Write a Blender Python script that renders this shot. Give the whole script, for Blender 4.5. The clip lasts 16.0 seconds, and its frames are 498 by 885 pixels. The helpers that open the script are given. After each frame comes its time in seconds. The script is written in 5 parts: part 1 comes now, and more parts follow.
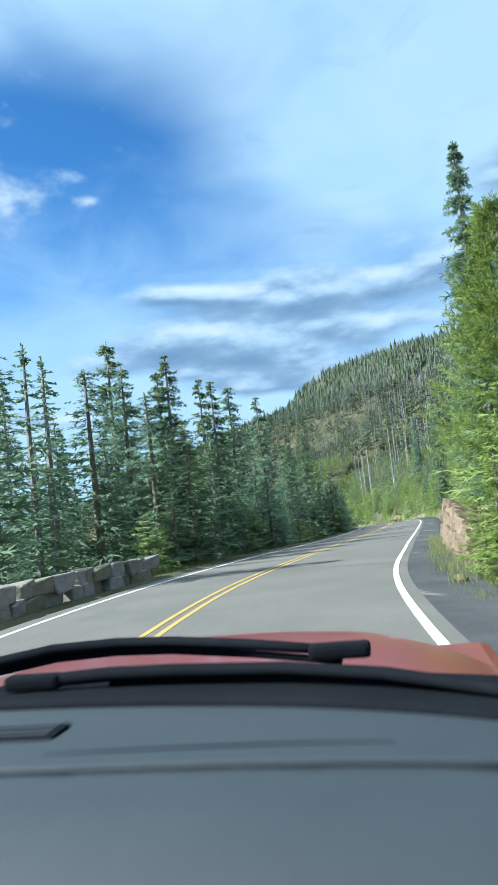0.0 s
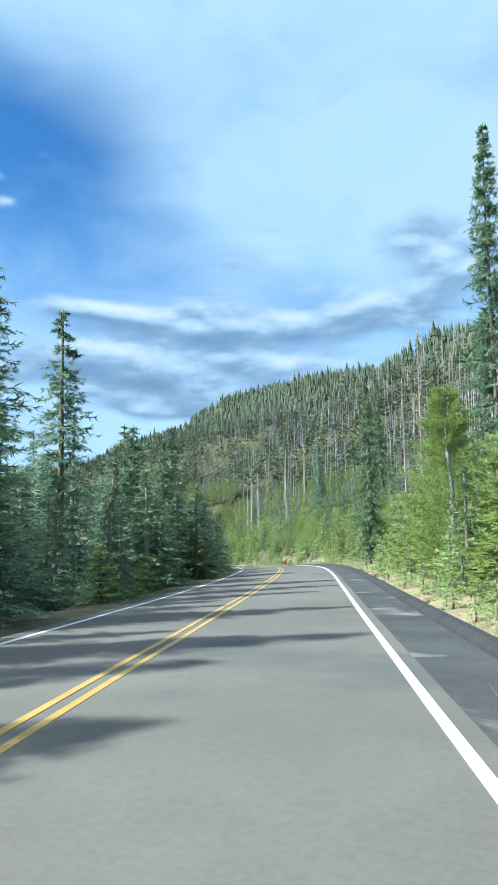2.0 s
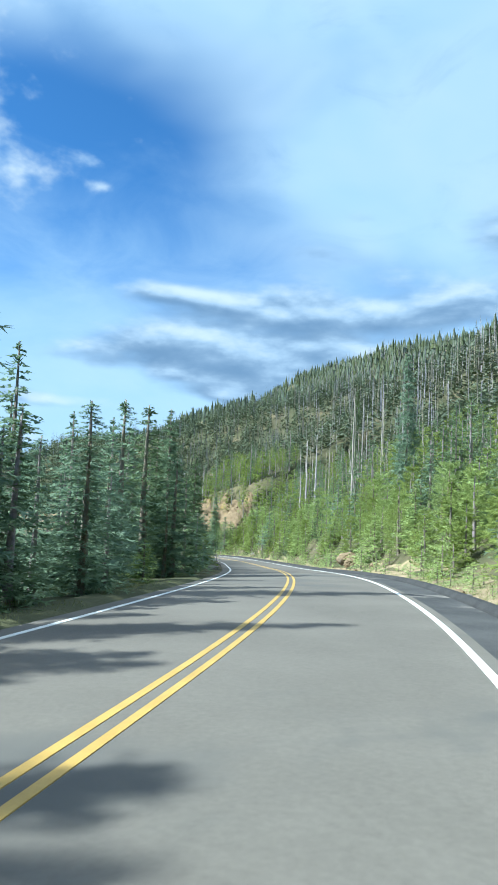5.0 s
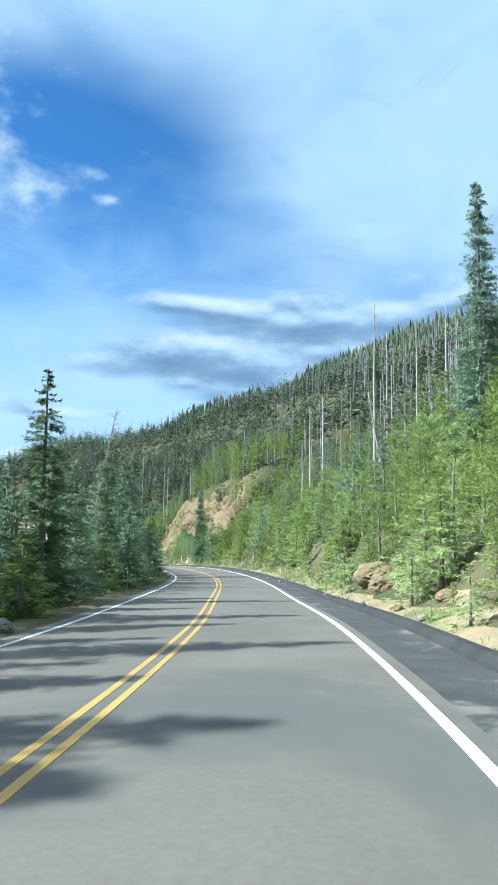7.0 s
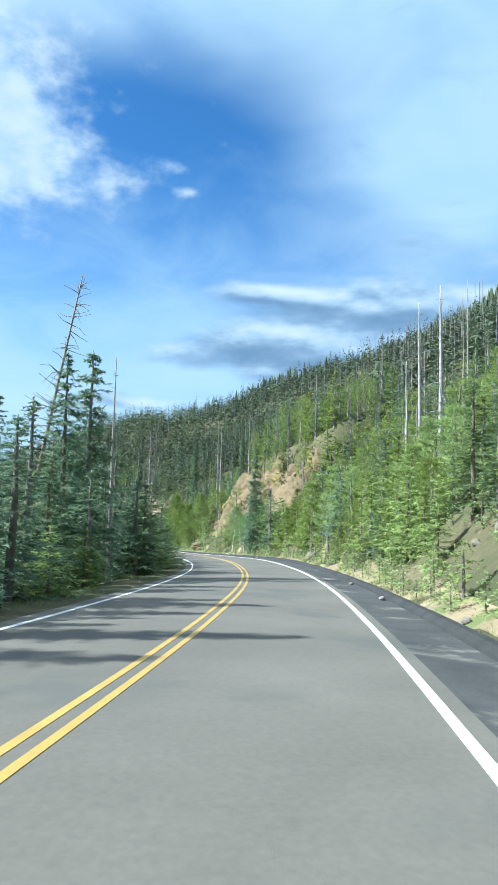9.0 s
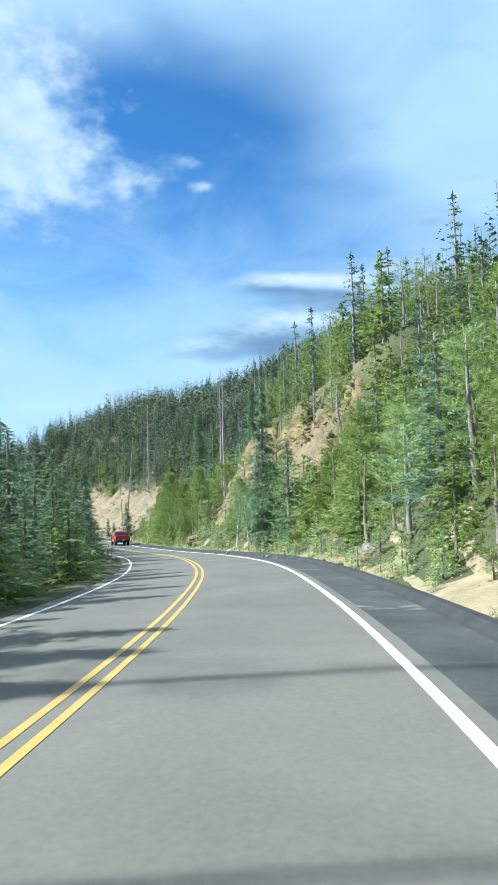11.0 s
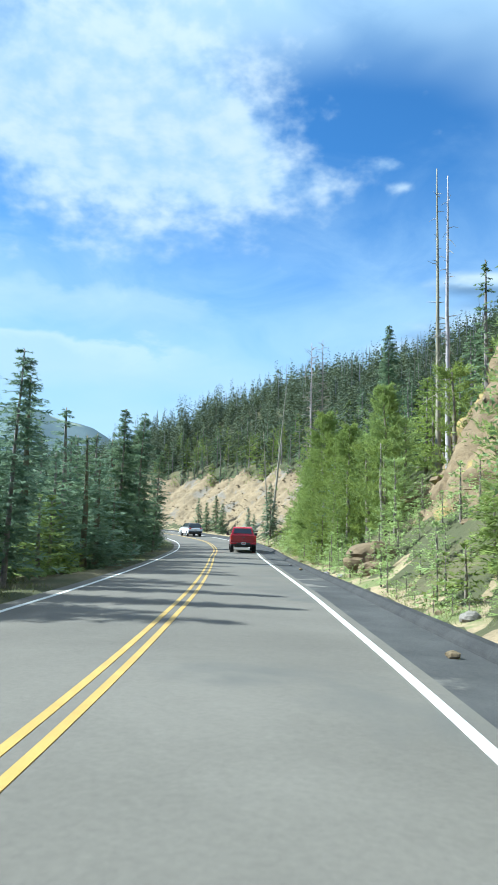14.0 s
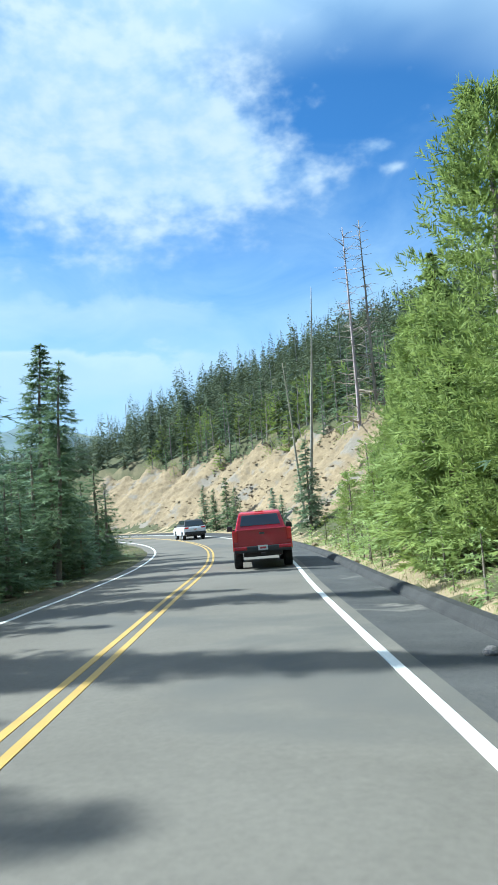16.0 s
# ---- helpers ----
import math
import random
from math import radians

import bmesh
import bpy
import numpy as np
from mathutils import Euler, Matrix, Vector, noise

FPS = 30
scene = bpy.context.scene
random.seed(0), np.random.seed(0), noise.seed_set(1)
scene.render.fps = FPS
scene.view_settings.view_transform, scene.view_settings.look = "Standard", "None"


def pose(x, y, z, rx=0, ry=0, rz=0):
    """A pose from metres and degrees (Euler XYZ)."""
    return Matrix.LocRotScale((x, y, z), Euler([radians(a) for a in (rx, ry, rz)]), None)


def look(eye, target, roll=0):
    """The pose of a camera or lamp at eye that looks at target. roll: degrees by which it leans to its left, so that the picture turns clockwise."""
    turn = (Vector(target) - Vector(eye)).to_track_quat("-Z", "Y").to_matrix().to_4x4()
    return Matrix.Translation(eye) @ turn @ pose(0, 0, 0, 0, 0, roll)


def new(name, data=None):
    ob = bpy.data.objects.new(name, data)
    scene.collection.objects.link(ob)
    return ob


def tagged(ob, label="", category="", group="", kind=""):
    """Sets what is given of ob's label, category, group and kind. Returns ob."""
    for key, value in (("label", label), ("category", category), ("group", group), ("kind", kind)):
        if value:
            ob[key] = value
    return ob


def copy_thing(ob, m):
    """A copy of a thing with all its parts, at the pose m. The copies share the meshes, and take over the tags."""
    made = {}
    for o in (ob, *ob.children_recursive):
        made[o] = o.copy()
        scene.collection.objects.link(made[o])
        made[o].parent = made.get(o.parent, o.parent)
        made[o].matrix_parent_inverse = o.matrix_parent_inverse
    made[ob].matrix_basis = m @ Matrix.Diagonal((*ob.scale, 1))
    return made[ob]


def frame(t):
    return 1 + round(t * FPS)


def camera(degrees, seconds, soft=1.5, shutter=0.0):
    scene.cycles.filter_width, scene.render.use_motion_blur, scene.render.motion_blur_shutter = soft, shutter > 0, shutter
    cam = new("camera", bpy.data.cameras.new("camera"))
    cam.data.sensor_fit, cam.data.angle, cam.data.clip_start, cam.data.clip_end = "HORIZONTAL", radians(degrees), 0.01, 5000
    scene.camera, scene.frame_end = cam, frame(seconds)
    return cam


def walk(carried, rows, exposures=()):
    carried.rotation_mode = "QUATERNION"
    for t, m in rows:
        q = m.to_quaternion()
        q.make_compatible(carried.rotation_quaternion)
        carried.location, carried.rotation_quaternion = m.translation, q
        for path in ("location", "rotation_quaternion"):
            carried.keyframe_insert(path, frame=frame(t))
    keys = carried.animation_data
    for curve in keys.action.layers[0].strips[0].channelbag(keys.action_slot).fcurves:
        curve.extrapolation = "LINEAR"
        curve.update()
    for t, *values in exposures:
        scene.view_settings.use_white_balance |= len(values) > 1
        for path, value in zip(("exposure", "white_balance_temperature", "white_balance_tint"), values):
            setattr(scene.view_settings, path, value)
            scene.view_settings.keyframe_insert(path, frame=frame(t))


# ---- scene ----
cam = camera(39.46, 16.0, soft=1.6, shutter=0.06)
PATH = [
    (0.0, (0.000, 0.000, 1.416), (-0.167, 9.966, 2.224), -6.39),
    (0.5, (0.163, 6.389, 1.276), (0.544, 16.327, 2.328), -4.02),
    (1.0, (1.117, 12.755, 1.062), (1.930, 22.654, 2.225), -2.35),
    (1.5, (2.435, 19.149, 0.797), (3.568, 29.017, 1.958), -1.11),
    (2.0, (3.722, 25.640, 0.520), (5.080, 35.481, 1.661), -0.68),
    (2.5, (5.104, 32.165, 0.230), (6.521, 42.001, 1.346), 0.24),
    (3.0, (6.655, 38.705, -0.061), (7.910, 48.568, 1.005), 0.78),
    (3.5, (8.206, 45.292, -0.338), (9.225, 55.188, 0.676), 1.48),
    (4.0, (9.674, 51.940, -0.601), (10.443, 61.861, 0.394), 2.53),
    (4.5, (11.139, 58.629, -0.854), (11.632, 68.569, 0.121), 2.91),
    (5.0, (12.681, 65.340, -1.104), (12.905, 75.292, -0.151), 2.60),
    (5.5, (14.139, 72.105, -1.360), (14.147, 82.061, -0.421), 1.90),
    (6.0, (15.378, 78.947, -1.641), (15.269, 88.902, -0.697), 1.14),
    (6.5, (16.351, 85.863, -1.967), (16.270, 95.815, -0.990), 0.61),
    (7.0, (17.077, 92.838, -2.354), (17.076, 102.784, -1.318), 0.70),
    (7.5, (17.580, 99.854, -2.792), (17.298, 109.794, -1.731), 1.44),
    (8.0, (17.811, 106.905, -3.275), (17.183, 116.834, -2.258), 1.67),
    (8.5, (17.809, 113.993, -3.774), (16.906, 123.906, -2.816), 2.08),
    (9.0, (17.691, 121.121, -4.263), (16.570, 131.019, -3.391), 1.31),
    (9.5, (17.554, 128.289, -4.734), (16.293, 138.177, -3.934), 0.14),
    (10.0, (17.329, 135.492, -5.184), (15.977, 145.372, -4.429), -0.93),
    (10.5, (16.922, 142.725, -5.612), (15.489, 152.594, -4.874), -1.63),
    (11.0, (16.294, 149.978, -6.024), (14.750, 159.830, -5.275), -1.73),
    (11.5, (15.435, 157.243, -6.428), (13.710, 167.061, -5.640), -0.98),
    (12.0, (14.307, 164.506, -6.826), (12.293, 174.265, -5.986), 0.46),
    (12.5, (12.873, 171.761, -7.207), (10.438, 181.422, -6.346), 1.34),
    (13.0, (11.183, 179.008, -7.585), (8.173, 188.503, -6.702), 1.94),
    (13.5, (9.093, 186.142, -7.989), (5.414, 195.399, -7.115), 1.73),
    (14.0, (6.494, 193.108, -8.410), (2.344, 202.169, -7.584), 1.12),
    (14.5, (3.632, 199.969, -8.841), (-0.706, 208.949, -8.113), -0.32),
    (15.0, (0.658, 206.751, -9.270), (-3.711, 215.728, -8.700), -2.64),
    (15.5, (-2.428, 213.439, -9.662), (-6.763, 222.434, -9.120), -4.34),
    (16.0, (-5.604, 220.052, -10.016), (-10.018, 228.990, -9.225), -4.74),
]
walk(cam, [(t, look(eye, target, roll)) for t, eye, target, roll in PATH], exposures=[(0.0, 1.3, 5500, 0.0), (16.0, 1.3, 5500, 0.0)])

# ---- world, sun ----
SUN_AZ, SUN_EL = radians(104), radians(41)      # azimuth to the left of +y
sun_dir = Vector((-math.sin(SUN_AZ) * math.cos(SUN_EL), math.cos(SUN_AZ) * math.cos(SUN_EL), math.sin(SUN_EL)))


class Net:
    """Short hand for a node tree."""

    def __init__(self, tree):
        self.tree = tree
        tree.nodes.clear()

    def add(self, kind, *ins):
        node = self.tree.nodes.new(kind)
        for k, value in enumerate(ins):
            self.put(node.inputs[k], value)
        return node

    def put(self, socket, value):
        if value is None:
            return
        if isinstance(value, bpy.types.NodeSocket):
            self.tree.links.new(value, socket)
        else:
            socket.default_value = value

    def calc(self, op, a, b=None, c=None, clamp=False):
        node = self.add("ShaderNodeMath", a, b, c)
        node.operation, node.use_clamp = op, clamp
        return node.outputs[0]

    def grain(self, vector, scale, detail=4.0, rough=0.55, distort=0.0):
        node = self.tree.nodes.new("ShaderNodeTexNoise")
        self.put(node.inputs["Vector"], vector)
        for key, value in (("Scale", scale), ("Detail", detail), ("Roughness", rough), ("Distortion", distort)):
            node.inputs[key].default_value = value
        return node.outputs[0]

    def ramp(self, fac, *stops):
        node = self.tree.nodes.new("ShaderNodeValToRGB")
        self.put(node.inputs[0], fac)
        marks = node.color_ramp.elements
        while len(marks) < len(stops):
            marks.new(0.5)
        for mark, (place, colour) in zip(marks, stops):
            mark.position = place
            mark.color = (*colour, 1) if len(colour) == 3 else colour
        return node.outputs[0]

    def mix(self, fac, a, b, blend="MIX"):
        node = self.tree.nodes.new("ShaderNodeMix")
        node.data_type, node.blend_type = "RGBA", blend
        self.put(node.inputs[0], fac)
        self.put(node.inputs[6], (*a, 1) if isinstance(a, tuple) else a)
        self.put(node.inputs[7], (*b, 1) if isinstance(b, tuple) else b)
        return node.outputs[2]

    def step(self, value, low, high):
        node = self.tree.nodes.new("ShaderNodeMapRange")
        node.interpolation_type = "SMOOTHSTEP"
        self.put(node.inputs[0], value)
        node.inputs[1].default_value, node.inputs[2].default_value = low, high
        return node.outputs[0]


SKY = 0.505


def make_sky():
    world = bpy.data.worlds.new("sky")
    world.use_nodes = True
    scene.world = world
    n = Net(world.node_tree)
    sky = n.add("ShaderNodeTexSky")
    sky.sky_type, sky.sun_disc, sky.sun_elevation, sky.sun_rotation = "NISHITA", False, SUN_EL, -SUN_AZ
    sky.altitude, sky.air_density, sky.dust_density, sky.ozone_density = 2800.0, 1.0, 0.6, 2.5
    way = n.add("ShaderNodeTexCoord").outputs["Generated"]
    parts = n.add("ShaderNodeSeparateXYZ", way)
    az = n.calc("MULTIPLY", n.calc("ARCTAN2", n.calc("MULTIPLY", parts.outputs[0], -1.0), parts.outputs[1]), 57.2958)
    el = n.calc("MULTIPLY", n.calc("ARCSINE", parts.outputs[2]), 57.2958)
    flat = n.add("ShaderNodeCombineXYZ", n.calc("MULTIPLY", az, 0.10), n.calc("MULTIPLY", el, 0.21), 0.0).outputs[0]
    wisp = n.grain(flat, 1.0, 7.0, 0.58, 0.7)
    fine = n.grain(flat, 4.2, 6.0, 0.6, 0.4)
    wide = n.grain(flat, 0.45, 3.0, 0.5, 0.3)

    def hill(a, e, wa, we, gain):
        """A soft hump of cloud at a bearing and height in degrees."""
        p = n.calc("POWER", n.calc("DIVIDE", n.calc("SUBTRACT", az, a), wa), 2.0)
        q = n.calc("POWER", n.calc("DIVIDE", n.calc("SUBTRACT", el, e), we), 2.0)
        return n.calc("MULTIPLY", n.calc("EXPONENT", n.calc("MULTIPLY", n.calc("ADD", p, q), -1.0)), gain)

    def total(*values):
        out = values[0]
        for v in values[1:]:
            out = n.calc("ADD", out, v)
        return out

    # thin high veil
    veil = total(hill(-13, 27, 17, 6.5, 0.95), hill(0, 40, 70, 7.0, 0.95), hill(-26, 22, 16, 10, 0.6), hill(90, 40, 50, 30, 0.5), hill(-110, 40, 60, 30, 0.7), hill(11, 28.5, 8, 3.0, -0.35))
    veil = n.calc("ADD", veil, n.calc("MULTIPLY", n.calc("SUBTRACT", wide, 0.5), 0.8))
    veil = n.calc("MULTIPLY", n.step(veil, 0.10, 0.95), n.step(wisp, -0.35, 0.50))
    # fleecy bank
    fleece = total(hill(38, 30, 14, 8.5, 1.05), hill(27, 26.5, 5, 4, 0.45), hill(13.3, 26.3, 1.7, 0.65, 0.44), hill(12.2, 24.6, 1.3, 0.5, 0.42), hill(19.5, 24.8, 5, 2.4, 0.30))
    ripple = n.grain(n.add("ShaderNodeCombineXYZ", n.calc("MULTIPLY", az, 0.42), n.calc("MULTIPLY", el, 0.62), 1.7).outputs[0], 1.0, 3.5, 0.5, 0.0)
    fleece = n.calc("ADD", fleece, n.calc("MULTIPLY", n.calc("SUBTRACT", n.calc("ADD", n.calc("MULTIPLY", fine, 0.12), n.calc("ADD", n.calc("MULTIPLY", wisp, 0.28), n.calc("MULTIPLY", ripple, 0.60))), 0.5), 1.35))
    fleece = n.calc("MULTIPLY", n.step(fleece, 0.16, 0.74), 0.92)
    # heaped clouds low in the sky ahead, bank before bank
    billow = n.grain(n.add("ShaderNodeCombineXYZ", n.calc("MULTIPLY", az, 0.22), n.calc("MULTIPLY", el, 0.42), 3.7).outputs[0], 1.0, 6.0, 0.52, 0.25)
    swell = n.grain(n.add("ShaderNodeCombineXYZ", n.calc("MULTIPLY", az, 0.09), n.calc("MULTIPLY", el, 0.30), 9.1).outputs[0], 1.0, 4.0, 0.5, 0.3)
    billow, swell = n.calc("SUBTRACT", billow, 0.5), n.calc("SUBTRACT", swell, 0.5)
    ragged_az = n.calc("ADD", az, n.calc("MULTIPLY", billow, 9.0))

    def bank(a0, a1, base, top, weight, gloom, lit):
        """A bank of cloud between two bearings: cover and colour, flat and grey below, billowing and bright above."""
        arch = n.calc("SUBTRACT", 1.0, n.calc("POWER", n.calc("ABSOLUTE", n.calc("DIVIDE", n.calc("SUBTRACT", ragged_az, (a0 + a1) / 2), (a1 - a0) / 2)), 2.6))
        rise = n.calc("MULTIPLY", n.calc("POWER", n.calc("MAXIMUM", arch, 0.0), 0.5), top - base)
        crown = total(rise, base, n.calc("MULTIPLY", billow, 3.4), n.calc("MULTIPLY", swell, 2.4))
        above = n.step(n.calc("SUBTRACT", crown, el), 0.0, 0.9)
        below = n.step(total(el, n.calc("MULTIPLY", billow, 2.0), n.calc("MULTIPLY", swell, 1.6)), base - 1.5, base + 0.9)
        cover = n.calc("MULTIPLY", n.calc("MULTIPLY", above, below), n.calc("MULTIPLY", n.step(arch, 0.0, 0.85), weight))
        depth = total(n.calc("SUBTRACT", crown, el), n.calc("MULTIPLY", billow, 3.2), n.calc("MULTIPLY", swell, 2.0))
        return cover, n.mix(n.step(depth, 0.1, 0.55 * (top - base) + 0.5), lit, gloom)

    WHITE, GREY, SLATE = (0.86, 0.94, 1.0), (0.30, 0.42, 0.58), (0.21, 0.33, 0.50)
    banks = [bank(-100, -48, 10, 20, 0.8, GREY, WHITE), bank(27, 62, 9.5, 13.5, 0.70, (0.66, 0.82, 0.97), (0.78, 0.90, 1.0)), bank(26, 58, 14.5, 17.0, 0.40, (0.66, 0.82, 0.97), (0.76, 0.89, 1.0))]

    def heap(rise):
        """How thick the heaped cloud stands at a bearing, rise degrees above the sight line."""
        up = n.calc("ADD", el, rise)
        lumps = n.grain(n.add("ShaderNodeCombineXYZ", n.calc("MULTIPLY", az, 0.16), n.calc("MULTIPLY", up, 0.36), 5.3).outputs[0], 1.0, 7.0, 0.47, 0.1)
        long = n.grain(n.add("ShaderNodeCombineXYZ", n.calc("MULTIPLY", az, 0.055), n.calc("MULTIPLY", up, 0.36), 2.2).outputs[0], 1.0, 4.0, 0.5, 0.3)
        body = None
        for a, e, wa, we, gain in ((-6, 16.0, 15, 1.7, 0.95), (4.5, 17.3, 6.5, 0.9, 0.55), (-14, 19.5, 12, 2.4, 0.50), (-24.5, 21.5, 4.5, 2.2, 0.62), (-19.5, 17.0, 4.5, 1.6, 0.65), (-34, 17, 10, 6, 0.8),
                                   (5.5, 13.6, 6.8, 1.25, 1.0), (-6, 12.9, 10, 1.6, 0.95), (3.0, 11.2, 8.5, 1.3, 0.80), (-8, 9.6, 9, 1.6, 0.7), (12.5, 12.6, 3.2, 0.8, 0.40), (-1, 9.3, 4.5, 0.8, 0.75), (15.5, 8.0, 7.5, 0.9, 0.72), (-9, 23.8, 3.6, 0.8, 0.30), (19, 4.5, 9, 1.0, 0.6)):
            p = n.calc("POWER", n.calc("DIVIDE", n.calc("SUBTRACT", az, a), wa), 2.0)
            q = n.calc("POWER", n.calc("DIVIDE", n.calc("SUBTRACT", up, e), we), 2.0)
            bump = n.calc("MULTIPLY", n.calc("EXPONENT", n.calc("MULTIPLY", n.calc("ADD", p, q), -1.0)), gain)
            body = bump if body is None else n.calc("ADD", body, bump)
        return n.calc("MINIMUM", body, 1.0), n.calc("SUBTRACT", lumps, 0.5), n.calc("SUBTRACT", long, 0.5)

    (body, lumps, long), (body_up, lumps_up, long_up) = heap(0.0), heap(0.95)
    thick = n.calc("MULTIPLY", n.step(total(body, n.calc("MULTIPLY", lumps, 1.25), n.calc("MULTIPLY", long, 0.6)), 0.28, 0.86), 0.93)
    edge = n.calc("MULTIPLY", n.calc("SUBTRACT", body, body_up), 0.62)
    grain = n.calc("MULTIPLY", n.calc("SUBTRACT", lumps, lumps_up), 1.5)
    lit = n.step(total(edge, grain, n.calc("MULTIPLY", long, -0.5), n.calc("MULTIPLY", lumps, -0.35)), -0.34, 0.48)
    banks.append((thick, n.ramp(lit, (0.0, SLATE), (0.30, (0.33, 0.46, 0.63)), (0.60, (0.53, 0.68, 0.85)), (1.0, (0.84, 0.92, 1.0)))))
    # haze over the horizon
    haze = n.calc("MULTIPLY", n.step(n.calc("ADD", el, n.calc("MULTIPLY", n.calc("SUBTRACT", wisp, 0.5), -14.0)), 29.0, 6.0), 0.93)
    blue = n.mix(1.0, sky.outputs[0], (0.62, 1.0, 1.2), "MULTIPLY")
    glow = n.add("ShaderNodeBackground", blue, SKY * 0.145)
    pale = n.add("ShaderNodeBackground", n.mix(n.step(wide, 0.30, 0.70), (0.56, 0.78, 0.99), (0.68, 0.85, 1.0)), SKY * 0.82)
    white = n.add("ShaderNodeBackground", n.mix(n.step(n.calc("ADD", n.calc("MULTIPLY", wisp, 0.5), n.calc("MULTIPLY", ripple, 0.5)), 0.35, 0.65), (0.58, 0.77, 0.98), (0.86, 0.94, 1.0)), SKY * 0.78)
    # extra bright cloud overhead, never in view, added to lift the fill light
    bright = n.add("ShaderNodeBackground", (0.93, 0.97, 1.0, 1), SKY * 1.9)
    zenith_fill = n.calc("MULTIPLY", n.step(n.calc("ADD", el, n.calc("MULTIPLY", wide, 20.0)), 52.0, 80.0), 0.85)
    out = glow.outputs[0]
    for fac, layer in ((zenith_fill, bright), (haze, pale), (n.calc("MULTIPLY", veil, 0.9), pale), (fleece, white)) + tuple((cover, n.add("ShaderNodeBackground", tint, SKY * 0.82)) for cover, tint in banks):
        m = n.tree.nodes.new("ShaderNodeMixShader")
        n.put(m.inputs[0], fac)
        n.put(m.inputs[1], out)
        n.put(m.inputs[2], layer.outputs[0])
        out = m.outputs[0]
    n.tree.links.new(out, n.tree.nodes.new("ShaderNodeOutputWorld").inputs[0])


make_sky()
lamp = new("sun", bpy.data.lights.new("sun", "SUN"))
lamp.data.energy, lamp.data.angle, lamp.data.color = 5.0, radians(1.2), (1.0, 0.95, 0.84)
lamp.matrix_world = look(sun_dir * 50, (0, 0, 0))


# ---- materials ----
def surface(name, dark, light, scale=1.0, fine=8.0, rough=0.9, bump=0.0, bump_scale=20.0, vary=0.0, island=False, metal=0.0, thin=0.0, coat=0.0, patch=None, patch_scale=0.3, patch_cut=(0.45, 0.6)):
    """A grained surface: two scales of noise between two colours, optional patches of a third, optional variation from piece to piece."""
    m = bpy.data.materials.new(name)
    m.use_nodes = True
    n = Net(m.node_tree)
    where = n.add("ShaderNodeTexCoord").outputs["Object"]
    big = n.grain(where, scale, 4.0, 0.6, 0.3)
    small = n.grain(where, scale * fine, 5.0, 0.65)
    fac = n.calc("ADD", n.calc("MULTIPLY", big, 0.55), n.calc("MULTIPLY", small, 0.45))
    colour = n.ramp(fac, (0.33, dark), (0.67, light))
    if patch:
        colour = n.mix(n.step(n.grain(where, patch_scale, 5.0, 0.6, 0.5), *patch_cut), colour, patch)
    if vary:
        source = n.add("ShaderNodeNewGeometry").outputs["Random Per Island"] if island else n.add("ShaderNodeObjectInfo").outputs["Random"]
        gain = n.calc("ADD", n.calc("MULTIPLY", n.calc("SUBTRACT", source, 0.5), vary * 2), 1.0)
        tint = n.tree.nodes.new("ShaderNodeCombineXYZ")
        n.put(tint.inputs[0], gain)
        n.put(tint.inputs[1], gain)
        n.put(tint.inputs[2], n.calc("MULTIPLY", gain, gain))
        colour = n.mix(1.0, colour, tint.outputs[0], "MULTIPLY")
    b = n.tree.nodes.new("ShaderNodeBsdfPrincipled")
    n.put(b.inputs["Base Color"], colour)
    b.inputs["Metallic"].default_value, b.inputs["Coat Weight"].default_value = metal, coat
    b.inputs["Specular IOR Level"].default_value = 0.5 if rough < 0.7 else 0.2
    n.put(b.inputs["Roughness"], n.calc("ADD", n.calc("MULTIPLY", small, 0.12), rough - 0.06, clamp=True))
    if bump:
        node = n.tree.nodes.new("ShaderNodeBump")
        node.inputs["Strength"].default_value, node.inputs["Distance"].default_value = 0.6, bump
        n.put(node.inputs["Height"], n.grain(where, bump_scale, 6.0, 0.6))
        n.put(b.inputs["Normal"], node.outputs[0])
    shader = b.outputs[0]
    if thin:
        leaf = n.tree.nodes.new("ShaderNodeBsdfTranslucent")
        n.put(leaf.inputs[0], colour)
        blend = n.tree.nodes.new("ShaderNodeMixShader")
        blend.inputs[0].default_value = thin
        n.put(blend.inputs[1], shader)
        n.put(blend.inputs[2], leaf.outputs[0])
        shader = blend.outputs[0]
    n.tree.links.new(shader, n.tree.nodes.new("ShaderNodeOutputMaterial").inputs[0])
    return m


asphalt = surface("asphalt", (0.098, 0.091, 0.080), (0.152, 0.142, 0.125), 0.30, 55.0, 0.85, 0.004, 160.0, patch=(0.098, 0.096, 0.09), patch_scale=0.16, patch_cut=(0.54, 0.66))
gutter_asphalt = surface("gutter_asphalt", (0.035, 0.036, 0.038), (0.085, 0.085, 0.085), 0.8, 30.0, 0.8, 0.01, 60.0, patch=(0.17, 0.16, 0.145), patch_scale=0.5, patch_cut=(0.58, 0.68))
kerb_asphalt = surface("kerb_asphalt", (0.022, 0.023, 0.025), (0.055, 0.055, 0.055), 1.4, 18.0, 0.85, 0.02, 30.0)
white_paint = surface("white_paint", (0.52, 0.52, 0.50), (0.70, 0.70, 0.68), 2.0, 20.0, 0.6, 0.002, 120.0)
yellow_paint = surface("yellow_paint", (0.31, 0.20, 0.045), (0.45, 0.30, 0.075), 2.0, 20.0, 0.6, 0.002, 120.0)
earth = surface("earth", (0.065, 0.06, 0.035), (0.16, 0.135, 0.078), 0.25, 14.0, 0.95, 0.08, 5.0, patch=(0.062, 0.066, 0.033), patch_scale=0.12, patch_cut=(0.34, 0.54))
